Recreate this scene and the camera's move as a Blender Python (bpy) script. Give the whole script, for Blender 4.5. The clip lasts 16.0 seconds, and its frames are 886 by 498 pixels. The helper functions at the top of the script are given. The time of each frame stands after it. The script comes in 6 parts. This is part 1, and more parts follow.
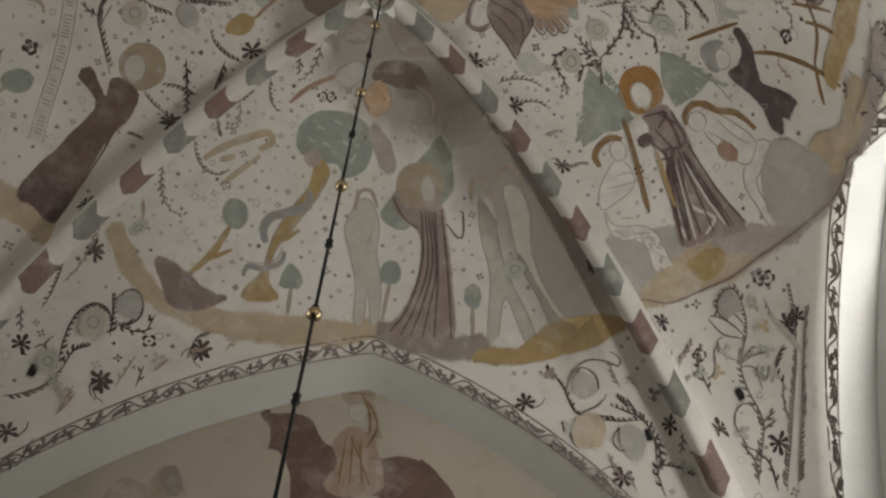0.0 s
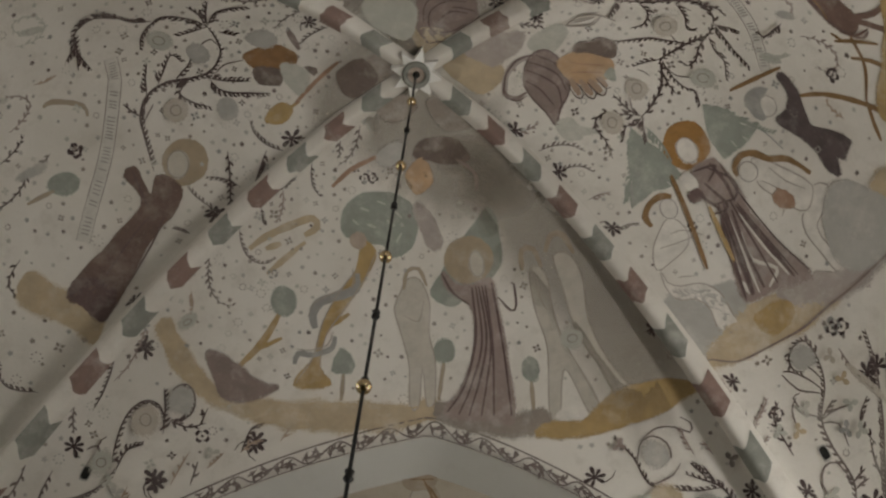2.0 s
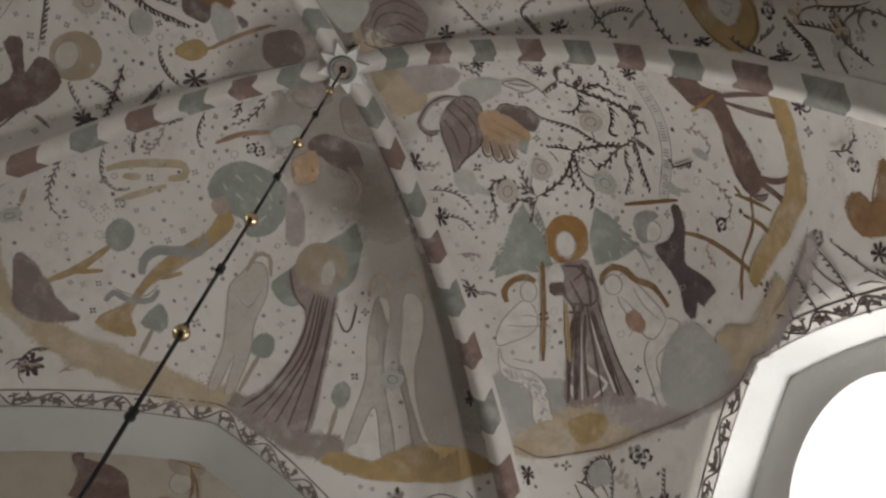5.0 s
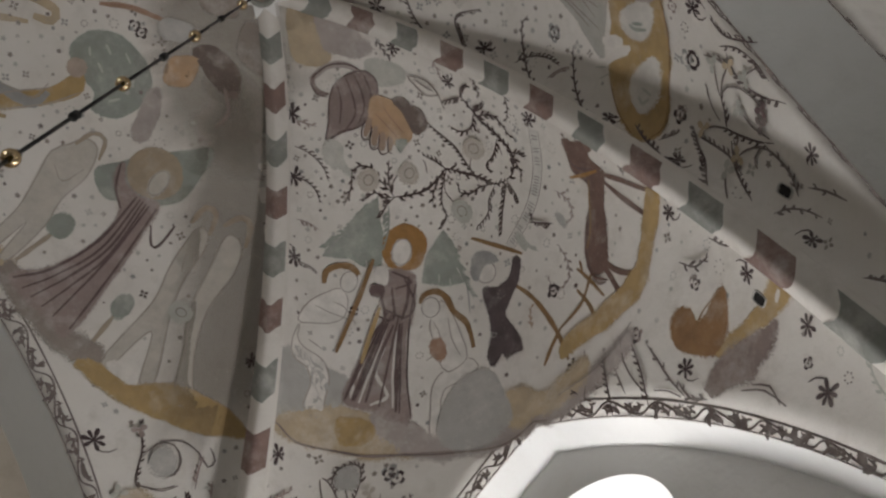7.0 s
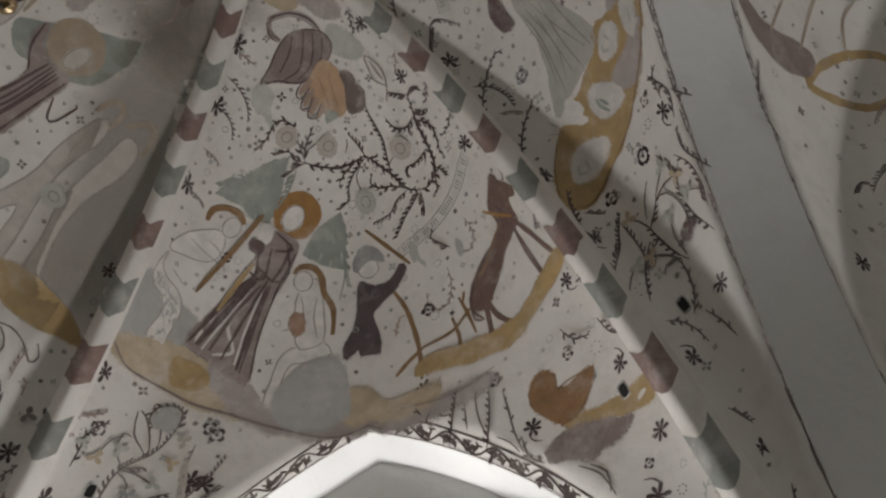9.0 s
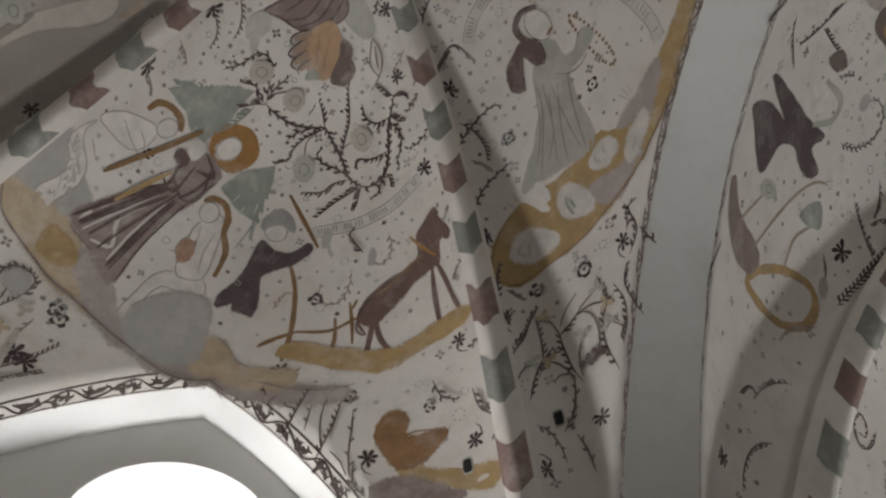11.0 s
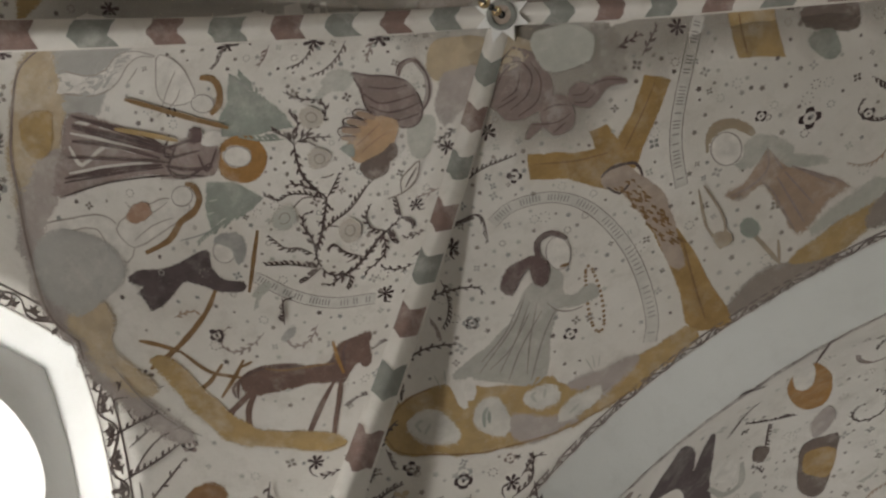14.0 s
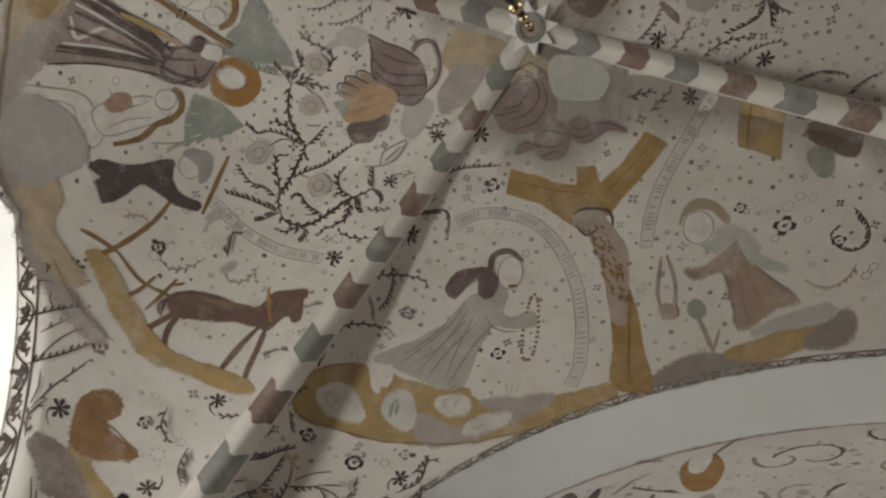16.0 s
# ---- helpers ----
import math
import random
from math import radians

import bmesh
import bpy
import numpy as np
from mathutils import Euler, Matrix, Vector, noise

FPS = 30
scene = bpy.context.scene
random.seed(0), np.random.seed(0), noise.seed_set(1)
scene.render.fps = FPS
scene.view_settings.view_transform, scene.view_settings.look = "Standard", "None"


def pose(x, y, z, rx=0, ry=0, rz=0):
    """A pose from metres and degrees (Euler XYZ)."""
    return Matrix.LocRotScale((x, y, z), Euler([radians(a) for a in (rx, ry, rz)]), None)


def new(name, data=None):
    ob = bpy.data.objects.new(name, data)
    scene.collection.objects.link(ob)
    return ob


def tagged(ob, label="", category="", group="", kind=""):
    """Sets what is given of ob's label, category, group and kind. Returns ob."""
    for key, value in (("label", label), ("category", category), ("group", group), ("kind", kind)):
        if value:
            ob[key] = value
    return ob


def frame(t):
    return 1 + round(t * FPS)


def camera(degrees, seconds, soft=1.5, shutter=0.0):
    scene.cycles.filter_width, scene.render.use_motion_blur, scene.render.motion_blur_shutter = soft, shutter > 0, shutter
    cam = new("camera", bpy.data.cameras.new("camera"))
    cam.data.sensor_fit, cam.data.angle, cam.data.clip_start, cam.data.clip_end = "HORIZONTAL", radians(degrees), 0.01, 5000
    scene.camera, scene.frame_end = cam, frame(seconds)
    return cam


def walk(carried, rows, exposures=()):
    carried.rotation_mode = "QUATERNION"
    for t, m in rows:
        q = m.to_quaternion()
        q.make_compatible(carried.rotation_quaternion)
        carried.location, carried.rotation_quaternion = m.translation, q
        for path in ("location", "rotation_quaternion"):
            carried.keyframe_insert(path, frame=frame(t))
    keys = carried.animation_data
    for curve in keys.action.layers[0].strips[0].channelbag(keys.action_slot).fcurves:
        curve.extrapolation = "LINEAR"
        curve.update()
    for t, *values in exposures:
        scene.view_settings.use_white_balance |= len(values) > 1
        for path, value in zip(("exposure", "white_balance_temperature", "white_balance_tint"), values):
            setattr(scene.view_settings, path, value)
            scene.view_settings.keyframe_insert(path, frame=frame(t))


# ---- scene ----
from mathutils.geometry import tessellate_polygon

cam = camera(51.7, 16.0, soft=2.4)
walk(cam, [
    (0.0, pose(0.311, -2.384, 1.481, 144.36, -1.22, -6.37)),
    (0.5, pose(0.258, -2.354, 1.493, 145.53, -0.32, -6.61)),
    (1.0, pose(0.261, -2.312, 1.514, 147.09, 0.40, -4.60)),
    (1.5, pose(0.291, -2.252, 1.532, 148.45, -0.44, -2.57)),
    (2.0, pose(0.343, -2.203, 1.544, 149.92, -1.78, -1.13)),
    (2.5, pose(0.348, -2.176, 1.550, 150.25, -1.61, -1.19)),
    (3.0, pose(0.317, -2.121, 1.568, 152.12, -1.67, -6.43)),
    (3.5, pose(0.278, -2.072, 1.570, 152.05, -1.78, -12.17)),
    (6.0, pose(0.295, -1.828, 1.617, 156.28, -4.10, -35.22)),
    (6.5, pose(0.271, -1.736, 1.603, 156.56, -2.82, -42.79)),
    (7.0, pose(0.232, -1.675, 1.629, 156.24, -2.21, -50.62)),
    (7.5, pose(0.152, -1.641, 1.642, 155.67, -1.56, -56.65)),
    (8.0, pose(0.081, -1.596, 1.658, 155.35, -2.43, -60.82)),
    (8.5, pose(0.010, -1.486, 1.608, 155.76, -1.52, -67.16)),
    (11.0, pose(-0.193, -0.923, 1.637, 157.14, -2.93, -102.89)),
    (11.5, pose(-0.265, -0.843, 1.638, 157.52, -2.88, -111.38)),
    (12.0, pose(-0.285, -0.767, 1.658, 160.06, -4.66, -116.14)),
    (12.5, pose(-0.235, -0.672, 1.636, 162.13, -5.51, -123.10)),
    (13.0, pose(-0.139, -0.544, 1.640, 164.75, -5.74, -130.60)),
    (13.5, pose(-0.115, -0.471, 1.617, 167.10, -6.32, -135.71)),
    (14.0, pose(-0.114, -0.410, 1.608, 167.90, -6.76, -140.81)),
    (14.5, pose(-0.089, -0.338, 1.605, 168.82, -6.68, -145.73)),
    (15.0, pose(-0.083, -0.303, 1.636, 169.09, -6.44, -149.66)),
    (15.5, pose(-0.061, -0.249, 1.616, 168.93, -6.73, -154.38)),
    (16.0, pose(-0.068, -0.237, 1.603, 168.24, -6.67, -159.36)),
], exposures=[(0.0, -2.78, 6580, 7), (2.0, -2.86, 6800, 7), (3.5, -2.78, 6580, 8), (6.5, -3.0, 6350, 11), (8.5, -2.98, 6300, 11), (11.0, -2.92, 6300, 11), (12.5, -2.88, 6380, 10), (15.0, -2.74, 6600, 7), (16.0, -2.76, 6620, 7)])

# ---- light: overcast sky, with lamps added at seen and unseen windows ----
world = bpy.data.worlds.new("sky")
scene.world = world
world.use_nodes = True
nt = world.node_tree
sky = nt.nodes.new("ShaderNodeTexSky")
sky.sky_type, sky.sun_disc = "NISHITA", False
sky.sun_elevation, sky.sun_rotation = radians(35), radians(120)
nt.nodes["Background"].inputs["Strength"].default_value = 0.12
nt.links.new(sky.outputs["Color"], nt.nodes["Background"].inputs["Color"])


def fill_lamp(x, y, z, rz, w, h, power):
    lamp = bpy.data.lights.new("fill_lamp", "AREA")
    lamp.shape, lamp.size, lamp.size_y, lamp.energy, lamp.color = "RECTANGLE", w, h, power, (1.0, 0.98, 0.955)
    ob = new("fill_lamp", lamp)
    ob.matrix_world = pose(x, y, z, 90, 0, rz)
    return ob


def sill_bounce_lamp(x, y, z, w, h, power):
    """A lamp added over an east window's sill, replacing daylight bounced up and inwards."""
    ob = fill_lamp(x, y, z, 90, w, h, power)
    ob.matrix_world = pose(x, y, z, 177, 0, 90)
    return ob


# ---- materials ----
def nodes_of(name, rough=0.9):
    m = bpy.data.materials.new(name)
    m.use_nodes = True
    t = m.node_tree
    b = t.nodes["Principled BSDF"]
    b.inputs["Roughness"].default_value = rough
    return m, t, b


def noise_node(t, scale, detail=4.0, rough=0.6, vec=None):
    n = t.nodes.new("ShaderNodeTexNoise")
    n.inputs["Scale"].default_value, n.inputs["Detail"].default_value, n.inputs["Roughness"].default_value = scale, detail, rough
    if vec is not None:
        t.links.new(vec, n.inputs["Vector"])
    return n.outputs["Fac"]


def ramp(t, fac, lo, hi, a=0.0, b=1.0):
    n = t.nodes.new("ShaderNodeMapRange")
    t.links.new(fac, n.inputs["Value"])
    for k, v in (("From Min", lo), ("From Max", hi), ("To Min", a), ("To Max", b)):
        n.inputs[k].default_value = v
    return n.outputs["Result"]


def blend(t, fac, a, b):
    n = t.nodes.new("ShaderNodeMix")
    n.data_type = "RGBA"
    if isinstance(fac, float):
        n.inputs[0].default_value = fac
    else:
        t.links.new(fac, n.inputs[0])
    for i, c in ((6, a), (7, b)):
        if isinstance(c, tuple):
            n.inputs[i].default_value = (*c, 1)
        else:
            t.links.new(c, n.inputs[i])
    return n.outputs[2]


def position(t):
    return t.nodes.new("ShaderNodeNewGeometry").outputs["Position"]


def plaster_colour(t, base, stain, dirt):
    """Limewash with broad clouds, small mottling and fine specks."""
    p = position(t)
    c = blend(t, ramp(t, noise_node(t, 0.9, 5, 0.6, p), 0.35, 0.75), base, stain)
    c = blend(t, ramp(t, noise_node(t, 5.0, 6, 0.7, p), 0.52, 0.8, 0.0, 0.55), c, dirt)
    return blend(t, ramp(t, noise_node(t, 60.0, 3, 0.6, p), 0.6, 0.8, 0.0, 0.3), c, dirt)


def relief(t, b, strength, *scales):
    p = position(t)
    last = None
    for scale, dist in scales:
        n = t.nodes.new("ShaderNodeBump")
        n.inputs["Strength"].default_value, n.inputs["Distance"].default_value = strength, dist
        t.links.new(noise_node(t, scale, 5, 0.6, p), n.inputs["Height"])
        if last:
            t.links.new(last, n.inputs["Normal"])
        last = n.outputs["Normal"]
    t.links.new(last, b.inputs["Normal"])


FRESCO_WHITE = ((0.69, 0.655, 0.61), (0.56, 0.525, 0.475), (0.43, 0.39, 0.34))


def plaster(name, base, stain, dirt, strength=0.5):
    m, t, b = nodes_of(name)
    t.links.new(plaster_colour(t, base, stain, dirt), b.inputs["Base Color"])
    relief(t, b, strength, (2.2, 0.02), (14.0, 0.006), (90.0, 0.0015))
    return m


fresco_ground = plaster("limewashed_fresco_ground", *FRESCO_WHITE)
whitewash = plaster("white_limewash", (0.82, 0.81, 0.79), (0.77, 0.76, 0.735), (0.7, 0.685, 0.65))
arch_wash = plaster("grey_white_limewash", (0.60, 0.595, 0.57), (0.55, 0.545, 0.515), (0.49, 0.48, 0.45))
old_wall = plaster("faded_mural_wall", (0.47, 0.42, 0.35), (0.40, 0.345, 0.27), (0.32, 0.265, 0.2))
floor_stone = plaster("floor_stone", (0.12, 0.106, 0.062), (0.10, 0.088, 0.05), (0.07, 0.06, 0.04))


# ---- the vault's shape: a height over the plan ----
AX, BN, BS, TOP = 2.848, 2.022, 2.087, 7.9
SPRING_N, SPRING_S, BOW_N, BOW_S = 2.388, 1.803, 0.9627, 0.9748
CREST = {"n": 6.279, "e": 6.076, "s": 6.323, "w": 6.076}
POINT = {"n": 1.507, "e": 1.715, "s": 0.985, "w": 1.715}
DROP = {"n": 3.077, "e": 5.037, "s": 2.601, "w": 5.037}
LEAN = {"n": 0.0665, "e": 0.0, "s": 0.063, "w": 0.0}
BAND = 0.34
NEXT = 3.0                      # half depth of the neighbouring bay
STRETCH = NEXT / BS


def to_next(y):
    """The place in the neighbouring bay that answers to y in this one, and back."""
    return -BS - BAND - (y + BS) * STRETCH


def from_next(y):
    return -BS - (y + BS + BAND) / STRETCH


FAR_END = to_next(BN)


def rib_height(s, south):
    foot, bow = (SPRING_S, BOW_S) if south else (SPRING_N, BOW_N)
    c = lambda v: math.sqrt(max(1 - (bow * min(v, 1.005)) ** 2, 0.0025))
    return foot + (TOP - foot) * (c(s) - c(1)) / (1 - c(1))


def cell_height(side, s, u):
    if side == "n":
        low = rib_height(s, False)
    elif side == "s":
        low = rib_height(s, True)
    else:
        low = rib_height(s, False) * (0.5 + 0.5 * u) + rib_height(s, True) * (0.5 - 0.5 * u)
    crest = TOP + (CREST[side] - TOP) * s ** DROP[side]
    q = LEAN[side]
    w = abs((u - q) / (1 - q) if u > q else (u - q) / (1 + q))
    r = POINT[side]
    g = math.sqrt(max(r * r - (min(w, 1.2) + r - 1) ** 2, 1e-4)) / math.sqrt(r * r - (r - 1) ** 2)
    return low + (crest - low) * g


def cell_point(side, s, u):
    z = cell_height(side, s, u)
    if side == "n":
        return Vector((s * u * AX, s * BN, z))
    if side == "s":
        return Vector((s * u * AX, -s * BS, z))
    return Vector((s * AX if side == "e" else -s * AX, s * u * (BN if u > 0 else BS), z))


def vault_height(x, y):
    if y < -BS - BAND / 2:
        y = from_next(y)
    sx, sy = abs(x) / AX, abs(y) / (BN if y > 0 else BS)
    s = max(sx, sy, 1e-6)
    if sx >= sy:
        return cell_height("e" if x > 0 else "w", s, y / (BN if y > 0 else BS) / s)
    return cell_height("n" if y > 0 else "s", s, x / AX / s)


def vault_normal(x, y, e=0.004):
    """Unit normal into the room."""
    gx = (vault_height(x + e, y) - vault_height(x - e, y)) / (2 * e)
    gy = (vault_height(x, y + e) - vault_height(x, y - e)) / (2 * e)
    return Vector((gx, gy, -1)).normalized()


def finish(name, bm, mats, smooth=True):
    me = bpy.data.meshes.new(name)
    bm.to_mesh(me)
    bm.free()
    for m in mats if isinstance(mats, (list, tuple)) else [mats]:
        me.materials.append(m)
    if smooth:
        me.polygons.foreach_set("use_smooth", [True] * len(me.polygons))
    return new(name, me)


def part(name, bm, mats, parent, label="", smooth=True):
    ob = finish(name, bm, mats, smooth)
    ob.parent = parent
    return tagged(ob, label)


def sheet(bm, rows):
    """Quads over a grid of places."""
    vs = [[bm.verts.new(p) for p in row] for row in rows]
    for r0, r1 in zip(vs, vs[1:]):
        for a, b, c, d in zip(r0, r0[1:], r1[1:], r1):
            bm.faces.new((a, b, c, d))
    return vs


def box(bm, x0, y0, z0, x1, y1, z1):
    v = [bm.verts.new((x, y, z)) for x in (x0, x1) for y in (y0, y1) for z in (z0, z1)]
    for f in ((0, 1, 3, 2), (4, 6, 7, 5), (0, 4, 5, 1), (2, 3, 7, 6), (0, 2, 6, 4), (1, 5, 7, 3)):
        bm.faces.new([v[i] for i in f])


def mirrored(p):
    return Vector((p.x, to_next(p.y), p.z))


def vault_cell(name, side, label, flip=False):
    bm = bmesh.new()
    n, m = 40, 48
    under = []
    for i in range(n + 1):
        s = max(i / n, 0.004)
        under.append([cell_point(side, s, math.sin(math.pi / 2 * (2 * j / m - 1))) for j in range(m + 1)])
    over = [[p + Vector((0, 0, 0.16)) for p in row] for row in under]
    if flip:
        under, over = [[mirrored(p) for p in r] for r in under], [[mirrored(p) for p in r] for r in over]
    a, b = sheet(bm, under), sheet(bm, over)
    edge = lambda g: g[0] + [r[-1] for r in g[1:]] + g[-1][-2::-1] + [r[0] for r in g[-2:0:-1]]
    ea, eb = edge(a), edge(b)
    for i in range(len(ea)):
        j = (i + 1) % len(ea)
        bm.faces.new((ea[i], ea[j], eb[j], eb[i]))
    bmesh.ops.recalc_face_normals(bm, faces=bm.faces)
    return tagged(finish(name, bm, fresco_ground), label, "vault", kind="structure")


vault_cell("ceiling_cell_north", "n", "curved plaster vault cell painted with garden scene")
vault_cell("ceiling_cell_east", "e", "curved plaster vault cell painted with labouring figures")
vault_cell("ceiling_cell_south", "s", "curved plaster vault cell painted with tree cross")
vault_cell("ceiling_cell_west", "w", "curved plaster vault cell painted with robed figure")
vault_cell("ceiling_cell_next_south", "s", "painted vault cell beyond the white arch", True)
vault_cell("ceiling_cell_next_east", "e", "painted vault cell of the neighbouring bay", True)
vault_cell("ceiling_cell_next_west", "w", "painted vault cell of the neighbouring bay", True)
vault_cell("ceiling_cell_next_north", "n", "painted vault cell of the neighbouring bay", True)


def arch_line(side, n=48):
    pts = [cell_point(side, 1.0, math.sin(math.pi / 2 * (2 * j / n - 1))) for j in range(n + 1)]
    return pts


def arch_band(name, side, depth, label, mat, drop=0.0, thick=0.5):
    """The soffit that carries on from a cell's edge, with its piers down to the floor."""
    line = arch_line(side)
    out = {"n": Vector((0, 1, 0)), "s": Vector((0, -1, 0)), "e": Vector((1, 0, 0)), "w": Vector((-1, 0, 0))}[side]
    foot0, foot1 = line[0].copy(), line[-1].copy()
    foot0.z = foot1.z = 0
    line = [foot0] + line + [foot1]
    low = [p - Vector((0, 0, drop if 0 < i < len(line) - 1 else 0)) for i, p in enumerate(line)]
    top = [p + Vector((0, 0, thick if 0 < i < len(line) - 1 else 0)) for i, p in enumerate(line)]
    bm = bmesh.new()
    sheet(bm, [low, [p + out * depth for p in low]])
    bmesh.ops.recalc_face_normals(bm, faces=bm.faces)
    return tagged(finish(name, bm, mat), label, "arch", kind="structure")


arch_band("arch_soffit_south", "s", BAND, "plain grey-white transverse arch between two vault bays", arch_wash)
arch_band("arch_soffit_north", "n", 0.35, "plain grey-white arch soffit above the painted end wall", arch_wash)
arch_band("arch_soffit_east", "e", 0.22, "white wall arch round the window niche", whitewash)
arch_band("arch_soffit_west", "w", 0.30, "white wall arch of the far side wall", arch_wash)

# Floor is out of view; its dark olive tone limits and tints the bounce.
bm = bmesh.new()
box(bm, -4.5, -10.5, -0.2, 4.5, 3.2, 0)
tagged(finish("floor", bm, floor_stone, False), "worn grey stone church floor", "floor", kind="structure")
bm = bmesh.new()
box(bm, -4.2, BN + 0.35, 0, 4.2, BN + 0.95, 8.4)
tagged(finish("wall_north", bm, old_wall, False), "plastered end wall with faded murals", "wall", kind="structure")
# Unseen wall in greyer wash against bounce; its opening is added for a lamp.
bm = bmesh.new()
for x0, x1, z0, z1 in ((-4.2, -0.7, 0, 8.4), (0.7, 4.2, 0, 8.4), (-0.7, 0.7, 0, 2.4), (-0.7, 0.7, 5.2, 8.4)):
    box(bm, x0, FAR_END - 1.0, z0, x1, FAR_END - 0.4, z1)
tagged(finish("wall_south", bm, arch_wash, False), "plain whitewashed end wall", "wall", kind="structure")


def side_wall(name, x0, x1, centres, w0, w1, foot, top, mat):
    """A thick wall from x0 (room) to x1 (outside) with round-headed, splayed window openings. w0, w1: widths inside and outside."""
    bm = bmesh.new()
    y_lo, y_hi, n = FAR_END - 0.4, BN + 0.35, 24
    def ring(x, y, w, z0, z1):
        r = w / 2
        return [Vector((x, y - r, z0))] + [Vector((x, y - r * math.cos(math.pi * i / n), z1 - r + r * math.sin(math.pi * i / n))) for i in range(n + 1)] + [Vector((x, y + r, z0))]
    cuts = [y_lo] + [(a + b) / 2 for a, b in zip(centres, centres[1:])] + [y_hi]
    for k, y in enumerate(centres):
        inner, outer = ring(x0, y, w0, foot - 0.25, top), ring(x1, y, w1, foot, top - 0.22)
        sheet(bm, [inner, outer])
        for x, r in ((x0, inner), (x1, outer)):
            ya, yb = cuts[k], cuts[k + 1]
            frame_ = [Vector((x, ya, 0)), Vector((x, ya, 8.4)), Vector((x, yb, 8.4)), Vector((x, yb, 0))]
            h = len(r) // 2
            v = [bm.verts.new(p) for p in r]
            c = [bm.verts.new(p) for p in frame_]
            bm.faces.new([c[0], c[1]] + v[h::-1])
            bm.faces.new([c[1], c[2], v[h]])
            bm.faces.new([c[2], c[3]] + v[:h - 1:-1])
            bm.faces.new([c[3], c[0], v[0], v[-1]])
        sheet(bm, [[inner[0], inner[-1]], [outer[0], outer[-1]]])
    bmesh.ops.remove_doubles(bm, verts=bm.verts, dist=1e-4)
    return tagged(finish(name, bm, mat, False), "thick whitewashed side wall with splayed window", "wall", kind="structure")


# Only the near east window comes into view; the others are added for light.
WIN_Y = (to_next(-0.1), -0.1)
side_wall("wall_east", AX + 0.22, AX + 0.7, WIN_Y, 1.02, 0.92, 3.0, 5.66, whitewash)
# Unseen wall in greyer wash, to hold down the light it bounces.
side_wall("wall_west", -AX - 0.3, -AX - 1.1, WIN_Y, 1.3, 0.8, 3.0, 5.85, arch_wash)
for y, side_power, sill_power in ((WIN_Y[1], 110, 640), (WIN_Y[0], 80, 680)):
    # one added lamp over each sill, in place of its bounced daylight
    sill_bounce_lamp(AX + 0.37, y, 3.02, 0.9, 0.3, sill_power)
    # added fill lamp in the unseen west opening
    fill_lamp(-AX - 1.2, y, 4.6, -90, 1.0, 2.2, side_power)
# Fill lamp in the added south opening, to brighten the neighbouring bay.
fill_lamp(0, FAR_END - 0.9, 3.8, 0, 1.4, 2.8, 30)
glow, _t, _e = nodes_of("bright_overcast_sky")
_e.inputs["Emission Color"].default_value = (1.0, 0.99, 0.97, 1)
_e.inputs["Emission Strength"].default_value = 13.0
for sx in (1, -1):
    bm = bmesh.new()
    box(bm, sx * (AX + 3.0), FAR_END - 2, 0, sx * (AX + 3.05), 5, 9)
    tagged(finish("backdrop", bm, glow, False), "plain bright overcast sky outside the windows", "sky", kind="structure")


# ---- fresco pigments ----
def pigment(name, colour, cover=0.9, patch=0.35):
    """Old fresco paint: worn through to the limewash in patches, and mottled."""
    m, t, b = nodes_of(name)
    p = position(t)
    dark = tuple(c * 0.72 for c in colour)
    tone = blend(t, ramp(t, noise_node(t, 9.0, 5, 0.65, p), 0.35, 0.7), colour, dark)
    wear = ramp(t, noise_node(t, 4.0, 8, 0.72, p), 0.5, 0.78, cover, max(cover - patch, 0.0))
    fine = ramp(t, noise_node(t, 70.0, 3, 0.6, p), 0.6, 0.9, 1.0, 0.7)
    f = t.nodes.new("ShaderNodeMath")
    f.operation = "MULTIPLY"
    t.links.new(wear, f.inputs[0])
    t.links.new(fine, f.inputs[1])
    t.links.new(blend(t, f.outputs[0], plaster_colour(t, *FRESCO_WHITE), tone), b.inputs["Base Color"])
    # the edge breaks up into grains of paint
    worn = t.nodes.new("ShaderNodeAttribute")
    worn.attribute_name = "feather"
    grain = t.nodes.new("ShaderNodeMath")
    grain.operation = "GREATER_THAN"
    t.links.new(ramp(t, noise_node(t, 130.0, 2, 0.5, p), 0.32, 0.68, 0.03, 0.97), grain.inputs[0])
    t.links.new(worn.outputs["Fac"], grain.inputs[1])
    # the staining and painted shade thin out smoothly, paint breaks off in grains
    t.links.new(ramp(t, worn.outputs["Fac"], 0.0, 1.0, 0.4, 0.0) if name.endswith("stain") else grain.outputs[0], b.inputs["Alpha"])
    relief(t, b, 0.4, (14.0, 0.006), (90.0, 0.0015))
    return m


